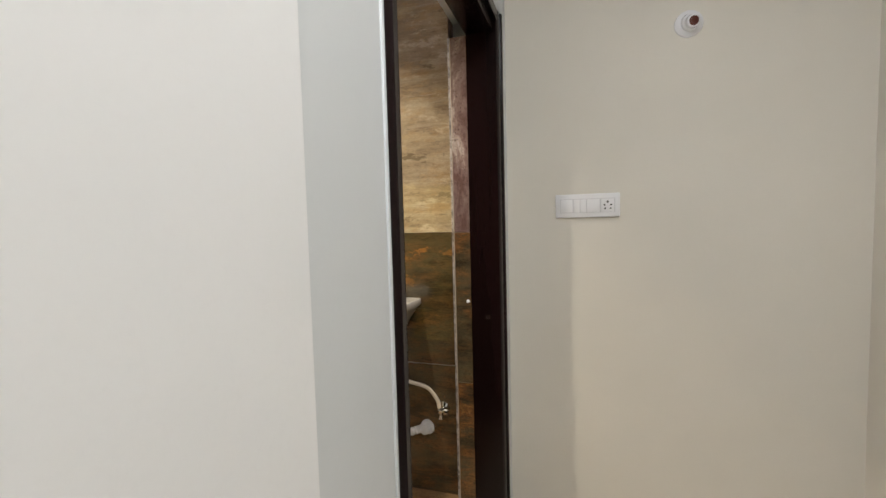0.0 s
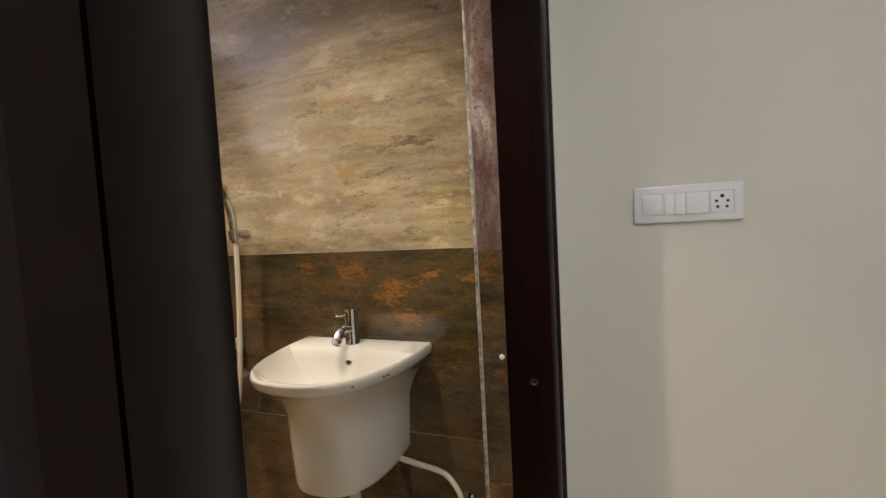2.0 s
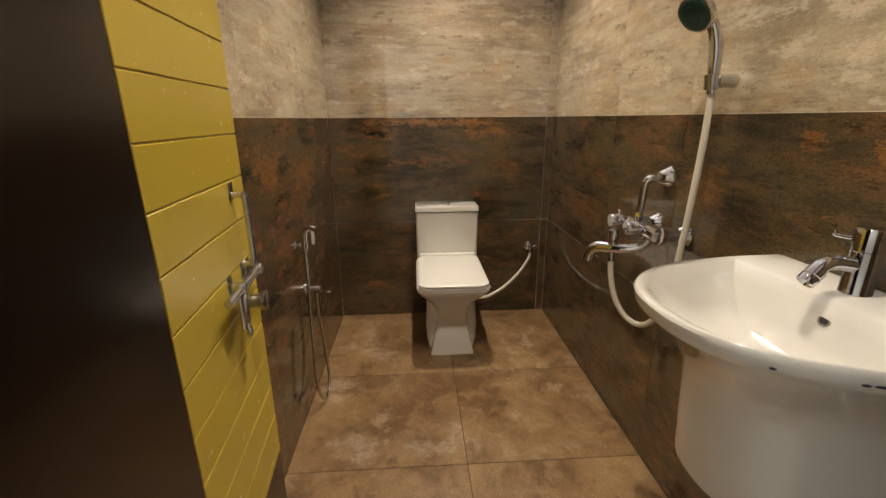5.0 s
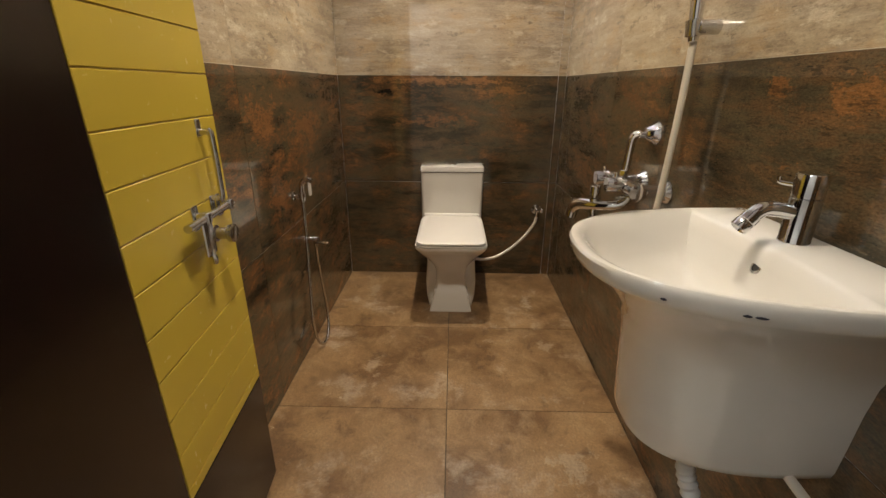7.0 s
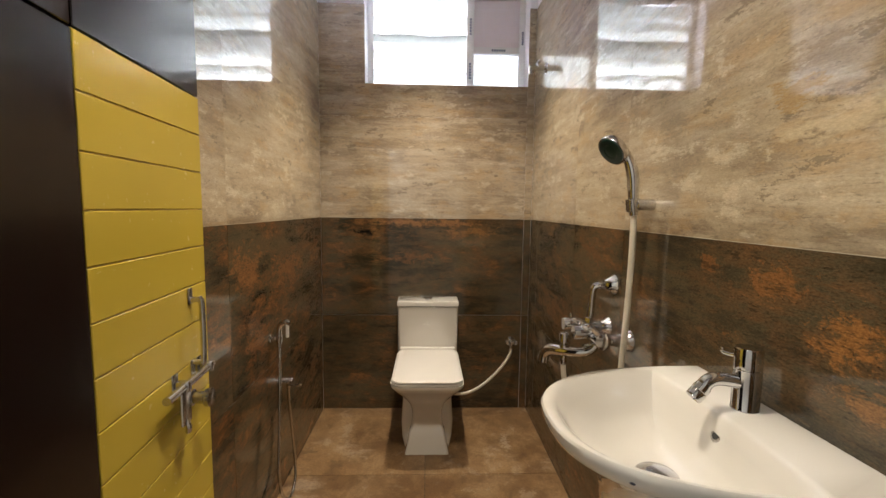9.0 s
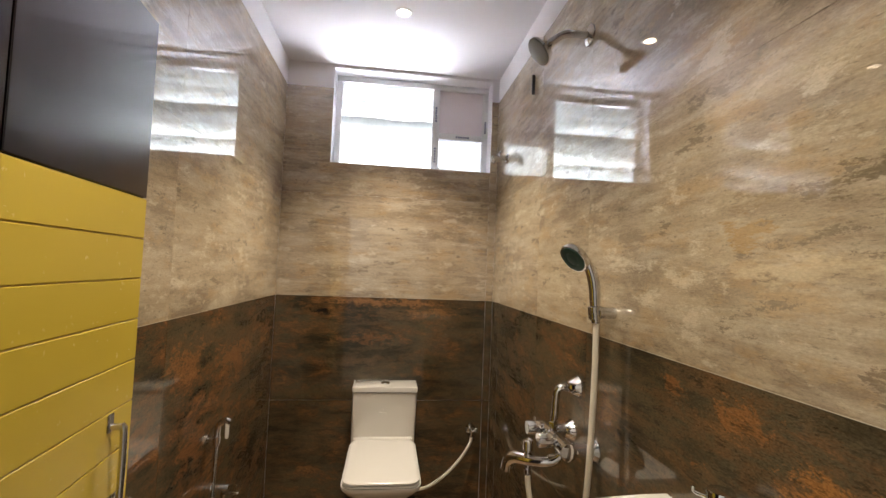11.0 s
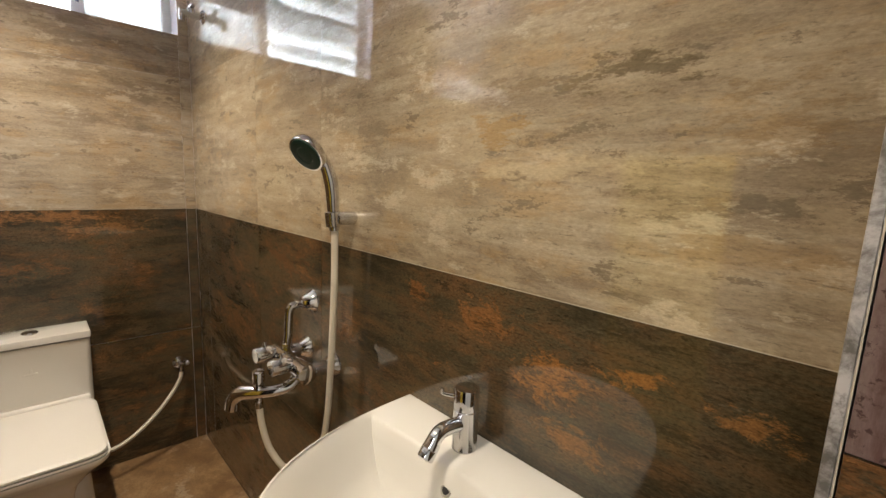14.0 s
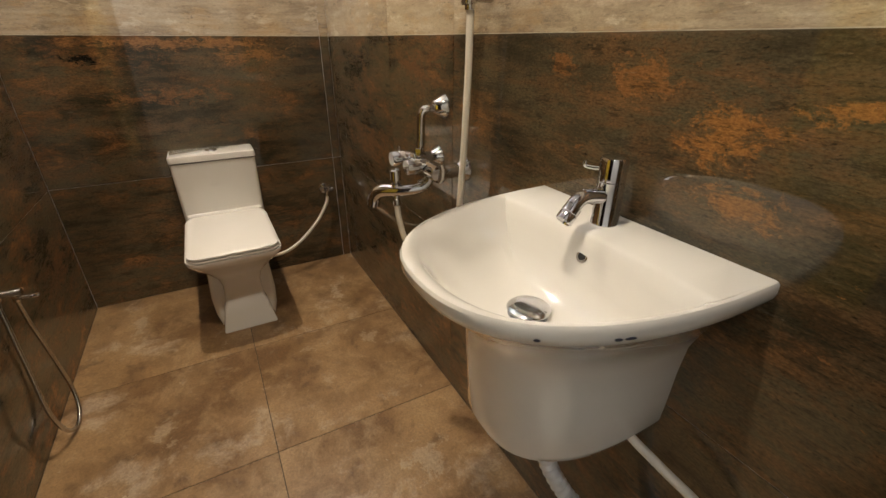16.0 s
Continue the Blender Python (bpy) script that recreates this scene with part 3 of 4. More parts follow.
# leaf: swung open along the opposite wall, dark with a yellow planked panel at its free end
door = tagged(new("door_1"), "open dark brown door with a mustard yellow planked panel", "door", kind="structure")
HINGE = Vector((-0.300, 0.7275, 0))
swing = math.atan2(0.657 - 0.7275, -1.115 + 0.300)
DM = Matrix.Translation(HINGE) @ Matrix.Rotation(swing, 4, "Z")   # local x runs from the hinge to the free end, local y towards the wall
door.matrix_world = DM
DW, DT, DTOP = 0.845, 0.035, 1.898
DH = 0.818                              # line of the hardware
PX, PZ0, PZ1 = 0.449, 0.372, 1.507      # yellow panel


def dpart(name, bm, m, label="", parent=None, smooth=True):
    ob = part(name, bm, m, parent or door, label, smooth)
    return ob


def dbox(x0, x1, y0, y1, z0, z1, bevel=0.0015):
    # local y is turned round by the swing: positive local y points away from the wall after the flip below
    return box((x0, -y1, z0), (x1, -y0, z1), bevel, 1)


dpart("core", dbox(0.0, DW - 0.001, -DT, -0.006, 0.012, DTOP), M_DARKWOOD)
dpart("stile_panel", dbox(0.0, PX - 0.002, -0.006, 0.0, 0.012, PZ1 - 0.002), M_DARKWOOD)
dpart("top_panel", dbox(0.0, PX - 0.002, -0.006, 0.0, PZ1 + 0.002, DTOP), M_DARKWOOD)
dpart("top_panel", dbox(PX + 0.002, DW, -0.006, 0.0, PZ1 + 0.002, DTOP), M_DARKWOOD)
dpart("bottom_panel", dbox(PX, DW, -0.006, 0.0, 0.012, PZ0 - 0.002), M_DARKWOOD)
step = 0.0853
z = PZ1
while z > PZ0 + 0.01:
    zb = max(PZ0, z - step)
    dpart("plank", dbox(PX, DW, -0.006, 0.0006, zb + 0.0012, z - 0.0012, 0.0012), M_YELLOW, smooth=False)
    z = zb
# backing that fills the grooves with a darker yellow than the planks
dpart("groove_backing", dbox(PX + 0.001, DW - 0.0005, -0.0065, -0.002, PZ0, PZ1, 0), plain("darker_groove_yellow", (0.40, 0.255, 0.03), 0.5), smooth=False)


def dl(x, y, z):
    return Vector((x, -y, z))


# pull handle, tower bolt and knob near the free end
hx = DH - 0.058
pull = dpart("pull_handle", tube([dl(hx, 0.001, 1.052), dl(hx, 0.020, 1.052), dl(hx, 0.026, 1.042), dl(hx, 0.026, 0.920), dl(hx, 0.020, 0.910), dl(hx, 0.001, 0.910)], 0.0065, 10, 4), M_STEEL, "satin steel pull handle")
for zc in (1.062, 0.900):
    dpart("handle_plate", dbox(hx - 0.010, hx + 0.010, 0.0, 0.004, zc - 0.020, zc + 0.016, 0.002), M_STEEL, parent=pull)
bz = 0.888
bolt = dpart("aldrop_bolt", tube([dl(DH - 0.215, 0.022, bz), dl(DH - 0.010, 0.022, bz)], 0.0085, 14, 1, False), M_STEEL, "steel sliding bolt across the door edge")
for cx in (DH - 0.140, DH - 0.026):
    bm = bmesh.new()
    add_box(bm, (cx - 0.012, -0.004, bz - 0.026), (cx + 0.012, 0, bz + 0.026), 0.002)
    add_box(bm, (cx - 0.009, -0.033, bz - 0.012), (cx + 0.009, -0.004, bz + 0.012), 0.005)
    dpart("bolt_bracket", bm, M_STEEL, parent=bolt)
bm = bmesh.new()
add_box(bm, (DH - 0.162, -0.026, bz - 0.080), (DH - 0.122, -0.018, bz + 0.004), 0.004)
add_tube(bm, [dl(DH - 0.142, 0.022, bz - 0.07), dl(DH - 0.146, 0.028, bz - 0.085), dl(DH - 0.140, 0.024, bz - 0.098)], 0.006, 8, 4)
dpart("hasp", bm, M_STEEL, parent=bolt)
dpart("knob", lathe(dl(DH - 0.072, 0, bz - 0.055), (0, -1, 0), [(0, 0.019), (0.006, 0.019), (0.008, 0.013), (0.030, 0.014), (0.034, 0.020), (0.044, 0.021), (0.047, 0.017)], 20), M_STEEL, "round steel knob")

# ---- window ----
win = thing("window_1", "high white plastic window with frosted louvres and a small side light", "window")
win["kind"] = "structure"
WX = -2.815
FW = 0.035


def wbox(y0, y1, z0, z1, d=0.05, x=WX, bev=0.003):
    return box((x - d, y0, z0), (x, y1, z1), bev)


wy0, wy1, wz0, wz1 = WY0 + 0.004, WY1 - 0.004, WZ0 + 0.004, WZ1 - 0.004
part("frame_rail", wbox(wy0, wy1, wz1 - FW, wz1), M_UPVC, win)
part("frame_rail", wbox(wy0, wy1, wz0, wz0 + 0.02), M_UPVC, win)
part("frame_stile", wbox(wy0, wy0 + FW, wz0 + 0.02, wz1 - FW), M_UPVC, win)
part("frame_stile", wbox(wy1 - FW, wy1, wz0 + 0.02, wz1 - FW), M_UPVC, win)
mul = 1.437
part("mullion", wbox(mul - 0.021, mul + 0.021, wz0 + 0.02, wz1 - FW, 0.045, WX + 0.004), M_UPVC, win)
part("transom", wbox(mul + 0.021, wy1 - FW, 2.205, 2.245, 0.04, WX + 0.002), M_UPVC, win)
part("board", box((WX - 0.028, mul + 0.02, 2.244), (WX - 0.018, wy1 - FW, wz1 - FW + 0.002)), M_PANEL, win, "lilac grey board in place of a fan")
for i in range(5):
    z0 = wz0 + 0.060 + i * 0.104
    bm = bmesh.new()
    rings = []
    for k in range(15):
        y = wy0 + 0.006 + (mul + 0.012 - wy0) * k / 14
        sag = 0.004 * math.sin(k * 0.9 + i * 1.7) + 0.003 * math.sin(k * 0.35 + i)
        rings.append([Vector((dx, y, dz + sag)) for dx, dz in ((-0.003, -0.066), (0.003, -0.066), (0.003, 0.066), (-0.003, 0.066))])
    add_loft(bm, rings)
    bmesh.ops.transform(bm, matrix=Matrix.Translation((WX - 0.054, 0, z0)) @ Matrix.Rotation(radians(40), 4, "Y"), verts=bm.verts)
    part("louvre", bm, M_LOUVRE, win, "frosted glass slat" if i == 0 else "")
part("pane", box((WX - 0.026, mul + 0.02, wz0 + 0.02), (WX - 0.022, wy1 - FW, 2.206)), M_LOUVRE, win, "small frosted pane")


# maker's tape on the frame: plain printed bars
def print_bars(y, z, along, length, x):
    bm = bmesh.new()
    k = 6
    for i in range(k):
        c = (i - (k - 1) / 2) * length / k
        w = length / k * 0.33
        if along == "z":
            add_box(bm, (x, y - 0.006, z + c - w), (x + 0.0006, y + 0.006, z + c + w))
        else:
            add_box(bm, (x, y + c - w, z - 0.006), (x + 0.0006, y + c + w, z + 0.006))
    part("printed_mark", bm, M_INK, win, "faint blue-grey print on frame", smooth=False)


print_bars(mul, 2.36, "z", 0.10, WX + 0.0042)
print_bars(mul, 2.10, "z", 0.10, WX + 0.0042)
print_bars(1.61, 2.225, "y", 0.09, WX + 0.0022)
print_bars(wy1 - 0.017, 2.30, "z", 0.08, WX + 0.0002)
structure("backdrop", box((-4.3, -0.8, 0.6), (-4.28, 3.4, 4.6)), M_SKYGLOW, "bright white daylight outside the window", "backdrop")

# ---- ceiling downlights ----
for sx, sy, watts in SPOTS:
    dlt = thing("downlight", "small round recessed ceiling light, lit warm white", "ceiling light", group="ceiling lights")
    part("ring", lathe((sx, sy, CEIL), (0, 0, -1), [(0, 0.043), (0.003, 0.043), (0.005, 0.040), (0.004, 0.030), (0.0005, 0.029)], 32), M_UPVC, dlt)
    part("lens", lathe((sx, sy, CEIL - 0.0008), (0, 0, -1), [(0, 0.028), (0.002, 0.027), (0.003, 0.018)], 24), M_LED, dlt, "glowing lens")
# unseen panel, added overhead as a body for the hall's fill light
hp = thing("hall_fill_panel", "added square glowing panel, out of view, that fills the hall with light", "ceiling light")
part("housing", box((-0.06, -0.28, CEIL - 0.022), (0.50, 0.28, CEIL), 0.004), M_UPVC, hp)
part("diffuser", box((-0.03, -0.25, CEIL - 0.0255), (0.47, 0.25, CEIL - 0.0222)), M_HALLFILL, hp, "glowing face of the added panel", smooth=False)

# ---- wash basin ----
BX, BY = -0.819, YS


def d_ring(w, dep, z, back=BY - 0.001, n=40, p=2.25, cx=BX):
    """A D outline: flat at the wall, rounded to the front."""
    out = []
    for i in range(n + 1):
        a = math.pi * i / n
        c, s = math.cos(a), math.sin(a)
        out.append(Vector((cx + math.copysign(abs(c) ** (2 / p), c) * w, back - dep * abs(s) ** (2 / p), z)))
    for i in range(1, 8):
        t = i / 8
        out.append(Vector((cx - w + 2 * w * t, back, z)))
    return out


def bowl_ring(w, y_back, y_front, z, n=40, cx=BX, p=2.2):
    """Bowl outline: shallow curve at the deck, round at the front, same count as d_ring."""
    out = []
    for i in range(n + 1):
        a = math.pi * i / n
        c, s = math.cos(a), math.sin(a)
        out.append(Vector((cx + math.copysign(abs(c) ** (2 / p), c) * w, y_back - (y_back - y_front) * abs(s) ** (2 / p), z)))
    for i in range(1, 8):
        t = i / 8
        out.append(Vector((cx - w + 2 * w * t, y_back + 0.012 * math.sin(math.pi * t), z)))
    return out


basin = thing("wash_basin", "white glazed half-pedestal wall basin with chipped rim", "basin")
bm = bmesh.new()
SKX = -0.838
outer = [d_ring(0.135, 0.250, 0.540, p=2.6, cx=SKX), d_ring(0.150, 0.268, 0.5415, p=2.6, cx=SKX), d_ring(0.158, 0.279, 0.549, p=2.6, cx=SKX), d_ring(0.161, 0.283, 0.562, p=2.6, cx=SKX),
         d_ring(0.164, 0.287, 0.62, p=2.6, cx=SKX), d_ring(0.166, 0.291, 0.68, p=2.6, cx=SKX), d_ring(0.169, 0.298, 0.735, p=2.55, cx=-0.836),
         d_ring(0.176, 0.311, 0.768, p=2.5, cx=-0.832), d_ring(0.188, 0.333, 0.802, p=2.5, cx=-0.827), d_ring(0.204, 0.361, 0.832, p=2.45, cx=-0.823),
         d_ring(0.220, 0.387, 0.855, p=2.45, cx=-0.820), d_ring(0.2305, 0.403, 0.867, p=2.45), d_ring(0.2350, 0.411, 0.873, p=2.45), d_ring(0.238, 0.4175, 0.885, p=2.45),
         d_ring(0.2375, 0.418, 0.8975, p=2.45), d_ring(0.2350, 0.415, 0.9015, p=2.45), d_ring(0.231, 0.410, 0.9028, p=2.45)]
inner = [bowl_ring(0.223, BY - 0.108, BY - 0.400, 0.9008, p=2.35), bowl_ring(0.214, BY - 0.117, BY - 0.390, 0.8935, p=2.3), bowl_ring(0.197, BY - 0.126, BY - 0.374, 0.868),
         bowl_ring(0.168, BY - 0.136, BY - 0.347, 0.826), bowl_ring(0.125, BY - 0.150, BY - 0.309, 0.795), bowl_ring(0.075, BY - 0.175, BY - 0.268, 0.781),
         bowl_ring(0.034, BY - 0.190, BY - 0.245, 0.776)]
for ring_ in outer[:4]:
    for q in ring_:
        q.z -= 0.020 * (BY - q.y) / 0.28
add_loft(bm, outer + inner)
part("bowl", bm, M_CERAMIC, basin)
DRX, DRY = BX - 0.002, BY - 0.214
part("overflow", lathe((BX + 0.004, BY - 0.1125, 0.863), (0, -1, 0.45), [(0, 0.012), (0.003, 0.012), (0.0035, 0.008), (0.001, 0.0075)], 20), M_STEEL, basin, "overflow hole with metal ring")
# black disc across the ring, painted as the dark inside the overflow
part("overflow_hole", lathe((BX + 0.004, BY - 0.1135, 0.8635), (0, -1, 0.45), [(0, 0.0075), (0.0022, 0.0074)], 16), M_BLACK, basin)
part("drain_plug", lathe((DRX, DRY, 0.775), (0, 0, 1), [(0, 0.033), (0.003, 0.034), (0.004, 0.026), (0.009, 0.022), (0.011, 0.035), (0.014, 0.0365), (0.017, 0.033), (0.019, 0.016)], 32), M_CHROME, basin, "round chrome pop-up waste")
for cx, cy, cz, w, turn in ((-0.6142, 1.56, 0.882, 0.01, -110), (-0.6094, 1.5745, 0.882, 0.014, -108), (-0.657, 1.4771, 0.882, 0.008, -127)):
    bm = bmesh.new()
    add_lathe(bm, (0, 0, -0.0012), (0, 0, 1), [(0, 0.6), (0.0008, 1.0), (0.0024, 0.9), (0.003, 0.4)], 9)
    for k, v in enumerate(bm.verts):
        v.co.x *= 0.62 * w * (0.7 + 0.3 * ((k * 7) % 5) / 5)
        v.co.y *= 0.0019
    bmesh.ops.transform(bm, matrix=Matrix.Translation((cx, cy, cz)) @ Matrix.Rotation(radians(turn), 4, "Z") @ Matrix.Rotation(radians(90), 4, "X"), verts=bm.verts)
    part("rim_chip", bm, M_CHIP, basin, "small dark chip in the rim")

tap = thing("basin_tap", "chrome single pillar tap standing on the basin", "tap")
TX, TY = -0.840, YS - 0.047
bm = lathe((TX, TY, 0.902), (0, 0, 1), [(0, 0.0235), (0.002, 0.0235), (0.003, 0.0228), (0.074, 0.0228), (0.0752, 0.0215), (0.0765, 0.0228), (0.112, 0.0228), (0.1145, 0.0215), (0.115, 0.012)], 32)
part("body", bm, M_CHROME, tap)
part("spout", tube([(TX, TY - 0.014, 0.952), (TX + 0.001, TY - 0.040, 0.957), (TX + 0.002, TY - 0.062, 0.9585), (TX + 0.003, TY - 0.076, 0.953), (TX + 0.004, TY - 0.086, 0.942)], 0.0128, 20, 6), M_CHROME, tap)
part("aerator", lathe((TX + 0.004, TY - 0.082, 0.9465), (0.02, -0.66, -0.75), [(0, 0.0138), (0.012, 0.0145), (0.013, 0.0136), (0.0145, 0.0145), (0.028, 0.0145), (0.030, 0.0115), (0.025, 0.010)], 24), M_CHROME, tap)
part("lever", tube([(TX - 0.018, TY - 0.004, 0.994), (TX - 0.030, TY - 0.010, 0.993), (TX - 0.041, TY - 0.016, 0.9935), (TX - 0.0445, TY - 0.018, 0.996), (TX - 0.045, TY - 0.018, 1.003)], 0.0036, 12, 4), M_CHROME, tap)

# waste pipe, supply hose and angle valve under the basin
wp = thing("waste_pipe", "white corrugated waste pipe from basin into the wall", "pipe")
ridge = lambda s: 0.017 + 0.0022 * math.sin(s * 190)
part("pipe", tube([(-0.80, 1.66, 0.53), (-0.79, 1.665, 0.43), (-0.75, 1.70, 0.335), (-0.69, 1.745, 0.285), (-0.60, 1.79, 0.300), (-0.575, 1.813, 0.305)], ridge, 14, 26), M_WASTE, wp)
part("socket", lathe((-0.565, 1.8195, 0.305), (-0.2, -1, 0), [(0, 0.034), (0.006, 0.034), (0.010, 0.026), (0.036, 0.025), (0.040, 0.020)], 20), M_WASTE, wp)
sh = thing("basin_supply_hose", "cream plastic supply hose below the basin", "hose")
part("hose", tube([(-0.76, 1.74, 0.60), (-0.70, 1.752, 0.553), (-0.62, 1.762, 0.530), (-0.545, 1.775, 0.505), (-0.503, 1.778, 0.455), (-0.492, 1.776, 0.418)], 0.0085, 12, 8), M_HOSE, sh)


def angle_valve(name, x, y, z, out, side, label):
    """Small chrome stop valve: rose on the wall, body, handle and outlet."""
    ob = thing(name, label, "valve")
    o, s = Vector(out), Vector(side)
    p = Vector((x, y, z))
    part("rose", lathe(p, o, [(0, 0.031), (0.004, 0.030), (0.012, 0.017), (0.014, 0.011)], 24), M_CHROME, ob)
    bm = lathe(p + o * 0.008, o, [(0, 0.010), (0.042, 0.010), (0.044, 0.008)], 18)
    add_lathe(bm, p + o * 0.036, (0, 0, -1), [(0, 0.009), (0.020, 0.009), (0.022, 0.011), (0.036, 0.011)], 16)
    add_lathe(bm, p + o * 0.036 + s * 0.003, s, [(0, 0.008), (0.014, 0.008)], 16)
    part("body", bm, M_CHROME, ob)
    part("handle", lathe(p + o * 0.036 + s * 0.016, s, [(0, 0.012), (0.002, 0.0165), (0.016, 0.0155), (0.020, 0.011)], 10), M_CHROME, ob)
    return ob


angle_valve("angle_valve", -0.487, YS, 0.40, (0, -1, 0), (1, 0, 0), "chrome angle valve on the tiled wall below basin")
angle_valve("angle_valve", XB, 1.712, 0.435, (1, 0, 0), (0, 1, 0), "chrome angle valve on the wall beside toilet")

# ---- toilet ----
toilet = thing("toilet", "white one-piece toilet with closed square lid", "toilet")
TYC = 1.193


def t_ring(x0, x1, h, z, r=0.05):
    return rounded_rect(x0, x1, TYC - h, TYC + h, z, r, 6)


bm = bmesh.new()
add_loft(bm, [t_ring(-2.52, -2.197, 0.113, 0.0, 0.010), t_ring(-2.52, -2.199, 0.111, 0.012, 0.010), t_ring(-2.52, -2.214, 0.095, 0.085, 0.011), t_ring(-2.52, -2.219, 0.089, 0.118, 0.012), t_ring(-2.52, -2.223, 0.084, 0.128, 0.014),
              t_ring(-2.52, -2.226, 0.078, 0.175, 0.018), t_ring(-2.53, -2.222, 0.078, 0.220, 0.022), t_ring(-2.54, -2.205, 0.090, 0.262, 0.028), t_ring(-2.57, -2.168, 0.124, 0.312, 0.038),
              t_ring(-2.60, -2.112, 0.160, 0.362, 0.05), t_ring(-2.61, -2.085, 0.176, 0.388, 0.055), t_ring(-2.61, -2.080, 0.180, 0.398, 0.056), t_ring(-2.61, -2.080, 0.180, 0.408, 0.056)])
part("bowl", bm, M_CERAMIC, toilet)
bm = bmesh.new()
add_loft(bm, [t_ring(XB + 0.004, -2.262, 0.120, 0.0, 0.03), t_ring(XB + 0.004, -2.258, 0.132, 0.06, 0.03), t_ring(XB + 0.004, -2.262, 0.136, 0.14, 0.03), t_ring(XB + 0.004, -2.285, 0.130, 0.25, 0.03), t_ring(XB + 0.004, -2.33, 0.150, 0.38, 0.03)])
part("rear_skirt", bm, M_CERAMIC, toilet)
bm = bmesh.new()
add_loft(bm, [t_ring(XB + 0.003, -2.572, 0.170, 0.345, 0.025), t_ring(XB + 0.003, -2.566, 0.175, 0.42, 0.020), t_ring(XB + 0.003, -2.560, 0.1775, 0.686, 0.014)])
part("tank", bm, M_CERAMIC, toilet)
bm = bmesh.new()
add_loft(bm, [t_ring(XB + 0.002, -2.561, 0.177, 0.690, 0.014), t_ring(XB + 0.002, -2.5565, 0.1805, 0.692, 0.014), t_ring(XB + 0.002, -2.5565, 0.1805, 0.713, 0.014),
              t_ring(XB + 0.003, -2.5585, 0.1785, 0.718, 0.013), t_ring(XB + 0.006, -2.564, 0.173, 0.720, 0.012)])
part("tank_lid", bm, M_CERAMIC, toilet)
btn = part("flush_button", lathe((-2.638, TYC, 0.719), (0, 0, 1), [(0, 0.026), (0.004, 0.026), (0.007, 0.023), (0.008, 0.006)], 24), M_CHROME, toilet, "round chrome flush button")
bm = bmesh.new()
add_loft(bm, [t_ring(-2.565, -2.082, 0.170, 0.410, 0.055), t_ring(-2.565, -2.078, 0.174, 0.413, 0.055), t_ring(-2.565, -2.079, 0.173, 0.4195, 0.055)])
part("seat", bm, M_SEAT, toilet)
bm = bmesh.new()
add_loft(bm, [t_ring(-2.560, -2.083, 0.167, 0.4225, 0.055), t_ring(-2.560, -2.078, 0.172, 0.4255, 0.055), t_ring(-2.560, -2.078, 0.172, 0.432, 0.055), t_ring(-2.558, -2.082, 0.168, 0.4355, 0.052), t_ring(-2.553, -2.092, 0.158, 0.437, 0.046)])
part("lid", bm, M_SEAT, toilet)
part("lid_hinge", box((-2.585, TYC - 0.163, 0.400), (-2.548, TYC + 0.163, 0.449), 0.011, 3), M_SEAT, toilet)
bm = bmesh.new()
add_box(bm, (-2.5605, TYC - 0.030, 0.575), (-2.5585, TYC + 0.012, 0.583), 0.0008, 1)
add_box(bm, (-2.5605, TYC - 0.010, 0.583), (-2.5585, TYC - 0.002, 0.600), 0.0008, 1)
part("embossed_mark", bm, M_CERAMIC, toilet, "small pale mark on the tank front")
th = thing("toilet_supply_hose", "cream supply hose from wall valve to toilet", "hose")
part("hose", tube([(XB + 0.036, 1.712, 0.400), (XB + 0.040, 1.700, 0.355), (XB + 0.060, 1.638, 0.275), (XB + 0.095, 1.540, 0.198), (XB + 0.13, 1.440, 0.158), (XB + 0.16, 1.34, 0.165), (XB + 0.17, 1.300, 0.20)], 0.0085, 12, 8), M_HOSE, th)

# ---- bath mixer with overhead bend ----
mx = thing("wall_mixer", "chrome wall mixer with spout, two knobs and overhead bend", "mixer tap")
MZ = 0.858


def cone_flange(x, z, name="flange"):
    return part(name, lathe((x, YS, z), (0, -1, 0), [(0, 0.036), (0.004, 0.036), (0.020, 0.024), (0.034, 0.017), (0.036, 0.013)], 12), M_CHROME, mx, "faceted chrome wall flange")


cone_flange(-1.385, MZ)
cone_flange(-1.545, MZ)
cone_flange(-1.512, 1.012)
BYM = YS - 0.090
bm = tube([(-1.385, YS - 0.03, MZ), (-1.385, BYM, MZ)], 0.020, 18, 1, False)
add_tube(bm, [(-1.545, YS - 0.03, MZ), (-1.545, BYM, MZ)], 0.020, 18, 1, False)
add_lathe(bm, (-1.362, BYM, MZ), (-1, 0, 0), [(0, 0.016), (0.004, 0.0255), (0.060, 0.0255), (0.062, 0.0225), (0.128, 0.0225), (0.130, 0.0255), (0.205, 0.0255), (0.209, 0.016)], 24)
part("body", bm, M_CHROME, mx)
for kx in (-1.440, -1.547):
    bm = lathe((kx, BYM - 0.012, MZ + 0.010), (0, -1, 0), [(0, 0.017), (0.014, 0.017), (0.016, 0.0225), (0.054, 0.0220), (0.057, 0.020), (0.0572, 0.014)], 20)
    add_lathe(bm, (kx, BYM - 0.040, MZ + 0.026), (0, -0.1, 1), [(0, 0.0045), (0.018, 0.0045), (0.020, 0.003)], 10)
    part("knob", bm, M_CHROME, mx, "chrome tap knob")
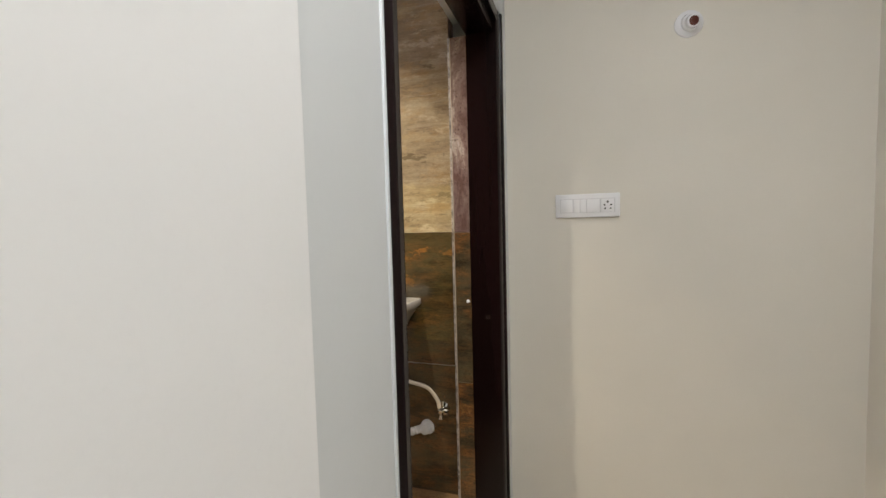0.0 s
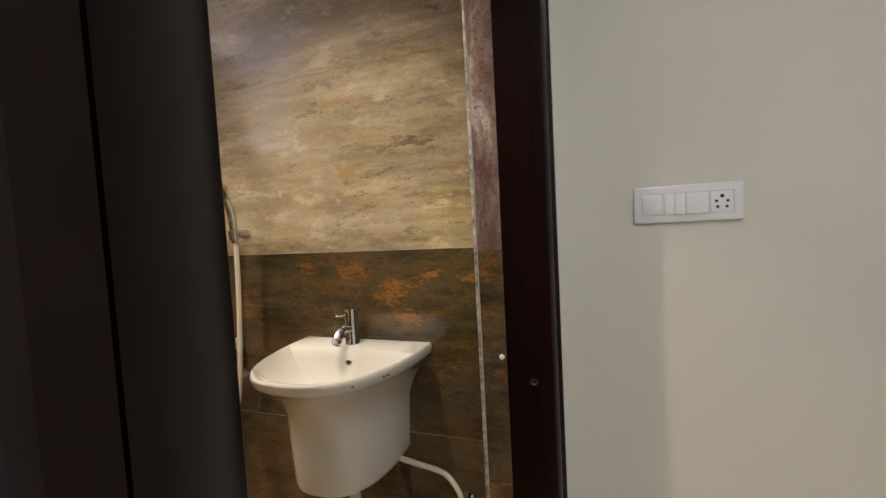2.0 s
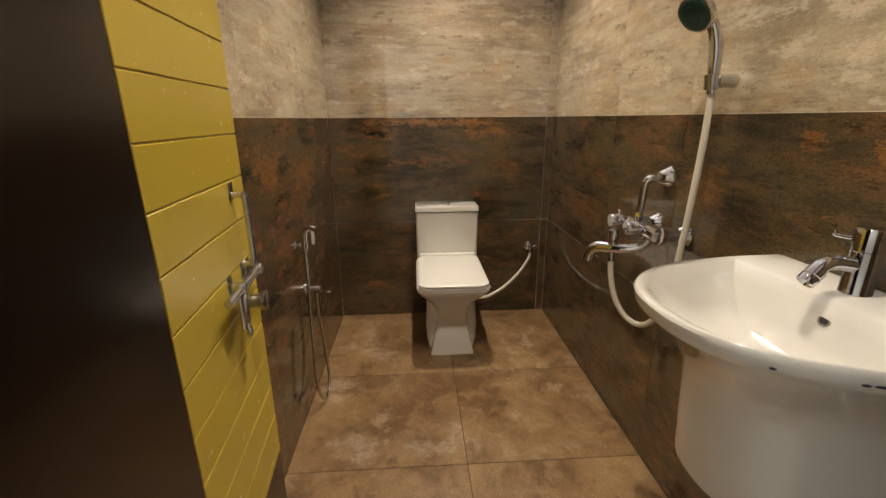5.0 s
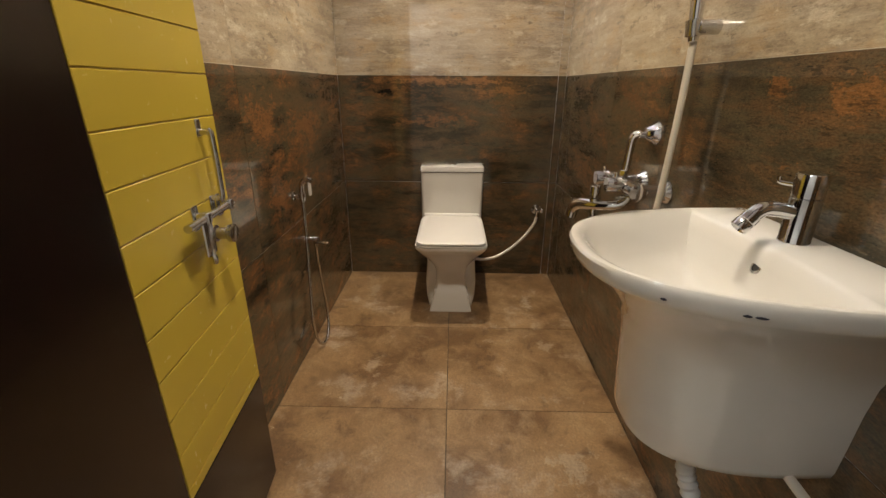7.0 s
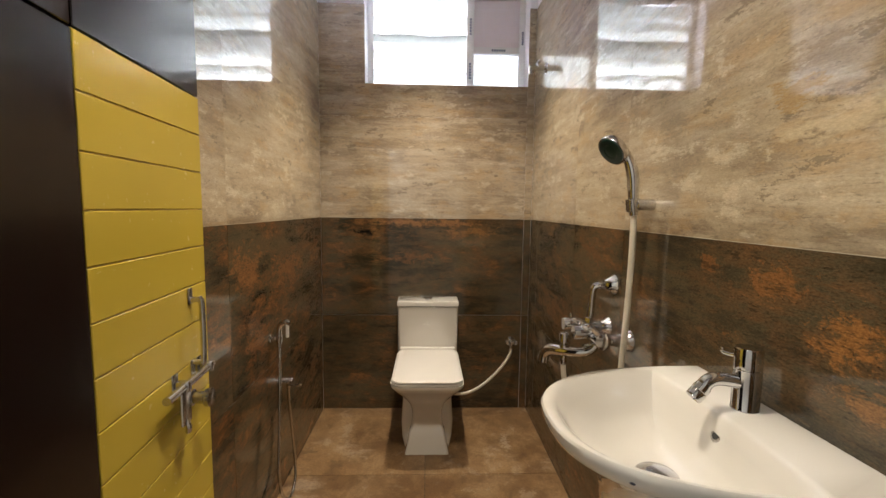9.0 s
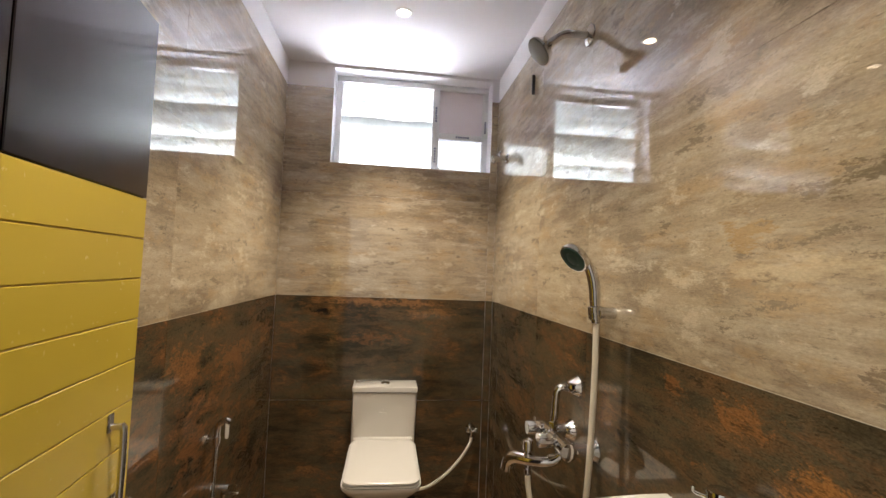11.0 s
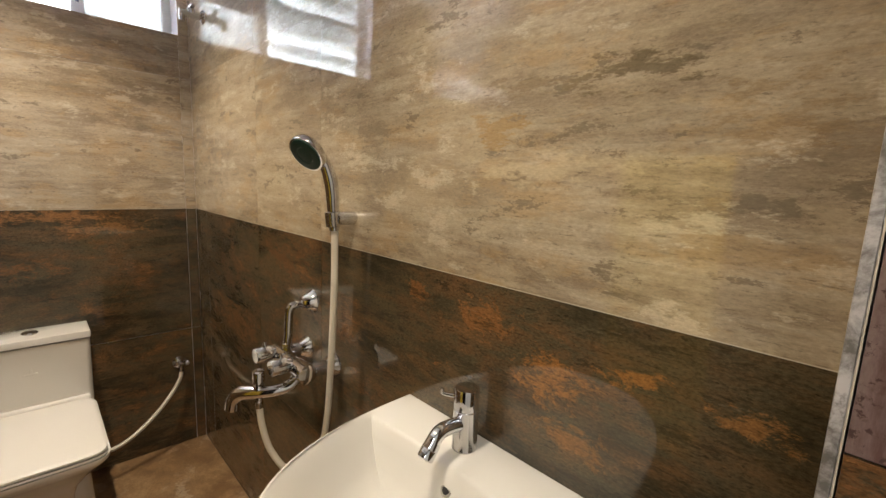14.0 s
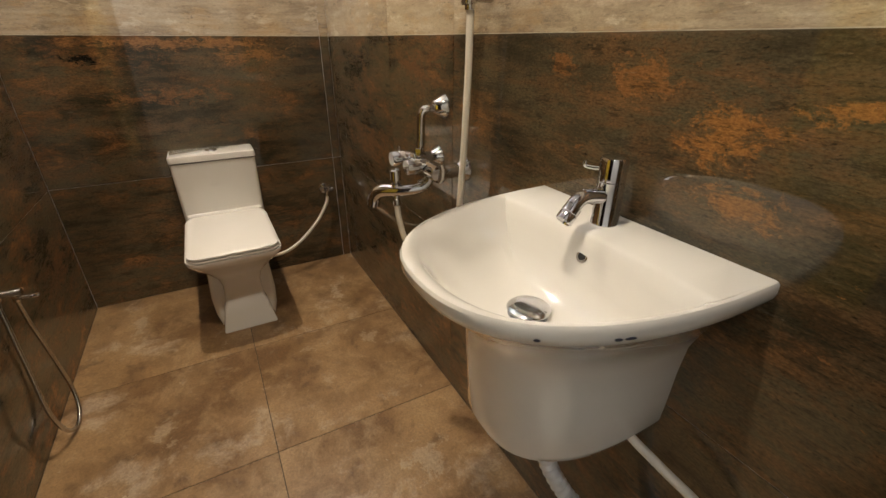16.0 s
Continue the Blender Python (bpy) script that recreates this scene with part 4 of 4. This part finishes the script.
part("spout", tube([(-1.428, BYM, MZ - 0.012), (-1.430, BYM - 0.005, MZ - 0.036), (-1.437, BYM - 0.024, MZ - 0.053), (-1.452, BYM - 0.056, MZ - 0.060), (-1.475, BYM - 0.087, MZ - 0.063), (-1.508, BYM - 0.119, MZ - 0.068), (-1.525, BYM - 0.135, MZ - 0.088), (-1.530, BYM - 0.140, MZ - 0.116)],
     lambda s: 0.0155 + 0.0035 * min(1, max(0, (s - 0.45) * 4)), 20, 8), M_CHROME, mx)
part("diverter", lathe((-1.475, BYM - 0.087, MZ - 0.052), (0, 0, 1), [(0, 0.014), (0.010, 0.014), (0.012, 0.008), (0.018, 0.008), (0.020, 0.0155), (0.048, 0.0155), (0.051, 0.012)], 20), M_CHROME, mx)
part("hose_outlet", lathe((-1.475, BYM - 0.087, MZ - 0.074), (0, 0, -1), [(0, 0.009), (0.014, 0.009), (0.016, 0.011), (0.034, 0.010)], 14), M_CHROME, mx)
part("overhead_bend", tube([(-1.512, YS - 0.03, 1.008), (-1.516, YS - 0.056, 1.008), (-1.520, YS - 0.068, 0.996), (-1.522, YS - 0.071, 0.962), (-1.522, YS - 0.074, 0.910), (-1.522, YS - 0.082, 0.872)], 0.0120, 16, 6), M_CHROME, mx)
part("bend_nut", lathe((-1.522, YS - 0.078, 0.876), (0, 0, 1), [(0, 0.015), (0.020, 0.015), (0.022, 0.012)], 6), M_CHROME, mx)
part("lever", tube([(-1.414, BYM - 0.018, MZ - 0.022), (-1.410, BYM - 0.046, MZ - 0.026)], 0.005, 10, 2), M_CHROME, mx)

# hand shower on its bracket with a pale hose
hs = thing("hand_shower", "chrome hand shower with green spray face, in wall bracket", "hand shower")
HX, HZ = -1.300, 1.277
bm = lathe((HX + 0.008, YS, HZ), (0, -1, 0), [(0, 0.016), (0.048, 0.016), (0.050, 0.014)], 20)
add_lathe(bm, (HX, YS - 0.052, HZ - 0.020), (0, -0.1, 1), [(0, 0.015), (0.002, 0.018), (0.036, 0.019), (0.038, 0.014)], 20)
part("bracket", bm, M_STEEL, hs)
part("handle", tube([(HX, YS - 0.050, HZ - 0.03), (HX, YS - 0.054, HZ + 0.03), (HX - 0.001, YS - 0.057, HZ + 0.075), (HX - 0.004, YS - 0.066, HZ + 0.115), (HX - 0.008, YS - 0.082, HZ + 0.148), (HX - 0.010, YS - 0.098, HZ + 0.166)],
     lambda s: 0.0115 + 0.005 * math.sin(math.pi * min(1, s * 1.15)), 16, 8), M_CHROME, hs)
hd = Vector((0.22, -0.74, -0.60)).normalized()
hc = Vector((HX - 0.008, YS - 0.108, HZ + 0.158))
part("head", lathe(hc - hd * 0.014, hd, [(0, 0.012), (0.004, 0.028), (0.014, 0.043), (0.026, 0.046), (0.032, 0.044)], 32), M_CHROME, hs)
part("spray_face", lathe(hc + hd * 0.016, hd, [(0, 0.040), (0.004, 0.0395), (0.006, 0.034), (0.006, 0.022), (0.004, 0.020), (0.006, 0.010)], 32), M_GREEN, hs, "dark green spray face")
hose = thing("shower_hose", "pale cream hose hanging in a loop between bracket and mixer", "hose")
part("hose", tube([(HX, YS - 0.049, HZ - 0.028), (HX - 0.006, YS - 0.047, 1.10), (HX - 0.016, YS - 0.050, 0.90), (HX - 0.028, YS - 0.055, 0.74), (HX - 0.045, YS - 0.070, 0.625), (HX - 0.085, YS - 0.095, 0.565), (HX - 0.125, YS - 0.130, 0.575), (HX - 0.158, YS - 0.158, 0.630), (HX - 0.172, YS - 0.172, 0.700), (-1.475, BYM - 0.087, MZ - 0.104)], 0.0088, 12, 8), M_HOSE, hose)

# overhead shower
os_ = thing("overhead_shower", "chrome overhead shower on a bent wall arm", "shower head")
SX, SZ = -1.483, 2.188
part("flange", lathe((SX, YS, SZ), (0, -1, 0), [(0, 0.036), (0.005, 0.035), (0.012, 0.020), (0.014, 0.012)], 28), M_CHROME, os_)
part("arm", tube([(SX, YS - 0.006, SZ), (SX - 0.007, YS - 0.070, SZ + 0.002), (SX - 0.012, YS - 0.094, SZ - 0.003), (SX - 0.016, YS - 0.110, SZ - 0.013), (SX - 0.022, YS - 0.136, SZ - 0.034)], 0.0125, 14, 8), M_CHROME, os_)
sd = Vector((-0.02, -0.76, -0.64)).normalized()
sc_ = Vector((SX - 0.022, YS - 0.136, SZ - 0.034))
part("head", lathe(sc_, sd, [(-0.012, 0.010), (0.0, 0.014), (0.012, 0.018), (0.022, 0.038), (0.040, 0.050), (0.048, 0.049)], 32), M_CHROME, os_)
part("spray_face", lathe(sc_ + sd * 0.046, sd, [(0, 0.047), (0.004, 0.046), (0.006, 0.036), (0.005, 0.020)], 32), M_GREYSPRAY, os_, "grey rubber spray face")

# tap high up by the window, and a blanked plate
ht = thing("bib_tap", "small chrome two-way tap high on the wall near window", "tap")
TPX, TPZ = -2.48, 2.02
part("flange", lathe((TPX, YS, TPZ), (0, -1, 0), [(0, 0.028), (0.004, 0.027), (0.012, 0.015)], 18), M_CHROME, ht)
bm = tube([(TPX, YS - 0.006, TPZ), (TPX, YS - 0.090, TPZ)], 0.013, 14, 1, False)
add_lathe(bm, (TPX, YS - 0.045, TPZ), (0, 0, 1), [(0, 0.013), (0.024, 0.013), (0.026, 0.008)], 12)
add_lathe(bm, (TPX, YS - 0.080, TPZ + 0.004), (0, 0, -1), [(0, 0.012), (0.036, 0.011)], 12)
part("body", bm, M_CHROME, ht)
part("handle", box((TPX - 0.036, YS - 0.054, TPZ + 0.023), (TPX + 0.036, YS - 0.036, TPZ + 0.035), 0.005), M_CHROME, ht)
pl = thing("wall_strip", "thin dark metal strip fixed upright on beige tiled wall", "bracket")
part("strip", box((-2.046, YS - 0.014, 2.212), (-2.039, YS, 2.305), 0.002), M_BLACK, pl)
part("fixing_plate", box((-2.060, YS - 0.003, 2.262), (-2.046, YS, 2.300), 0.001), M_SWITCH, pl, "small white fixing plate")

# ---- bidet spray on the opposite wall ----
bs = thing("bidet_spray", "chrome health faucet in a wall hook", "bidet spray")
QX, QZ = -1.855, 0.752
bm = lathe((QX, YL, QZ - 0.035), (0, 1, 0), [(0, 0.018), (0.004, 0.018), (0.006, 0.008), (0.028, 0.008)], 16)
add_lathe(bm, (QX, YL + 0.036, QZ - 0.050), (0, 0, 1), [(0, 0.013), (0.028, 0.015), (0.030, 0.012)], 16)
part("hook", bm, M_CHROME, bs)
part("handle", tube([(QX, YL + 0.036, QZ - 0.055), (QX, YL + 0.038, QZ), (QX + 0.001, YL + 0.044, QZ + 0.022), (QX + 0.002, YL + 0.064, QZ + 0.036), (QX + 0.003, YL + 0.082, QZ + 0.030)], 0.0115, 14, 6), M_CHROME, bs)
part("trigger", box((QX - 0.006, YL + 0.066, QZ - 0.030), (QX + 0.010, YL + 0.078, QZ + 0.034), 0.004), M_SEAT, bs, "white trigger lever")
bv = thing("bidet_valve", "chrome two-way valve on the tiled wall", "valve")
VZ = 0.500
part("rose", lathe((QX - 0.090, YL, VZ), (0, 1, 0), [(0, 0.024), (0.004, 0.023), (0.010, 0.012)], 20), M_CHROME, bv)
bm = tube([(QX - 0.090, YL + 0.006, VZ), (QX - 0.090, YL + 0.060, VZ)], 0.0105, 14, 1, False)
add_lathe(bm, (QX - 0.090, YL + 0.040, VZ), (0, 0, -1), [(0, 0.009), (0.030, 0.009), (0.032, 0.007)], 14)
part("body", bm, M_CHROME, bv)
part("lever", box((QX - 0.052, YL + 0.052, VZ - 0.004), (QX - 0.036, YL + 0.112, VZ + 0.006), 0.004), M_CHROME, bv)
bh = thing("bidet_hose", "thin metal-braided hose hanging in a long loop", "hose")
part("hose", tube([(QX, YL + 0.036, QZ - 0.055), (QX + 0.010, YL + 0.038, 0.55), (QX + 0.045, YL + 0.042, 0.30), (QX + 0.072, YL + 0.048, 0.16), (QX + 0.050, YL + 0.056, 0.055), (QX - 0.010, YL + 0.062, 0.012), (QX - 0.075, YL + 0.062, 0.030), (QX - 0.112, YL + 0.056, 0.10), (QX - 0.112, YL + 0.046, 0.25), (QX - 0.098, YL + 0.040, 0.38), (QX - 0.090, YL + 0.040, VZ - 0.03)], 0.0065, 10, 8), M_STEEL, bh)

# ---- hall wall fittings ----
sp = thing("switch_plate", "white switch plate with switches and a five-pin socket", "switch")
S0, S1, SZ0, SZ1 = 0.015, 0.258, 1.246, 1.340
part("plate", box((S0, YS - 0.011, SZ0), (S1, YS, SZ1), 0.005, 3), M_SWITCH, sp)
fx = S0 + 0.020
# thin grey sheet on the plate, drawing the shade in the gaps between rockers
part("recess", box((fx - 0.002, YS - 0.0112, SZ0 + 0.019), (fx + 0.205, YS - 0.0100, SZ1 - 0.0195)), plain("gap_shade_grey", (0.60, 0.60, 0.63), 0.5), sp, smooth=False)
part("blank", box((fx, YS - 0.0125, SZ0 + 0.022), (fx + 0.046, YS - 0.0105, SZ1 - 0.022), 0.001), M_SWITCH, sp)
for x0, w, proud in ((fx + 0.0515, 0.0225, 0.0), (fx + 0.0755, 0.0225, 0.0035), (fx + 0.1005, 0.0480, 0.0025)):
    bm = box((x0, YS - 0.0128 - proud * 0.5, SZ0 + 0.020), (x0 + w, YS - 0.0105, SZ1 - 0.022), 0.0012)
    for v in bm.verts:
        if v.co.z < (SZ0 + SZ1) / 2 and v.co.y < YS - 0.012:
            v.co.y -= proud
    part("rocker", bm, M_SWITCH, sp, "white rocker switch")
sx0 = fx + 0.154
sock = part("socket", box((sx0, YS - 0.0128, SZ0 + 0.020), (sx0 + 0.048, YS - 0.0105, SZ1 - 0.022), 0.001), M_SWITCH, sp, "five-pin socket")
# raised black discs painted as the darkness of the five pin openings
for ox, oz, r in ((0, 0.014, 0.0045), (-0.012, 0.002, 0.0036), (0.012, 0.002, 0.0036), (-0.010, -0.012, 0.0036), (0.010, -0.012, 0.0036)):
    part("pin_hole", lathe((sx0 + 0.024 + ox, YS - 0.0128, (SZ0 + SZ1) / 2 + oz - 0.001), (0, -1, 0), [(0, r), (0.0006, r)], 12), M_BLACK, sock)
lh = thing("lamp_holder", "white angled bulb holder without a bulb on cream wall", "lamp holder")
LX, LZ = 0.491, 1.939
part("rose", lathe((LX, YS, LZ), (0, -1, 0), [(0, 0.048), (0.006, 0.047), (0.012, 0.038), (0.014, 0.030)], 28), M_SWITCH, lh)
lo_ = Vector((LX + 0.002, YS - 0.012, LZ))
ld = Vector((0.10, -0.92, -0.20)).normalized()
part("socket_barrel", lathe(lo_, ld, [(-0.004, 0.032), (0.014, 0.030), (0.020, 0.024), (0.040, 0.022), (0.042, 0.0165), (0.020, 0.0155)], 24), M_SWITCH, lh)
part("socket_mouth", lathe(lo_ + ld * 0.022, ld, [(0, 0.0165), (0.017, 0.016), (0.018, 0.010), (0.012, 0.006)], 20), M_RED, lh, "dark red-brown socket mouth")
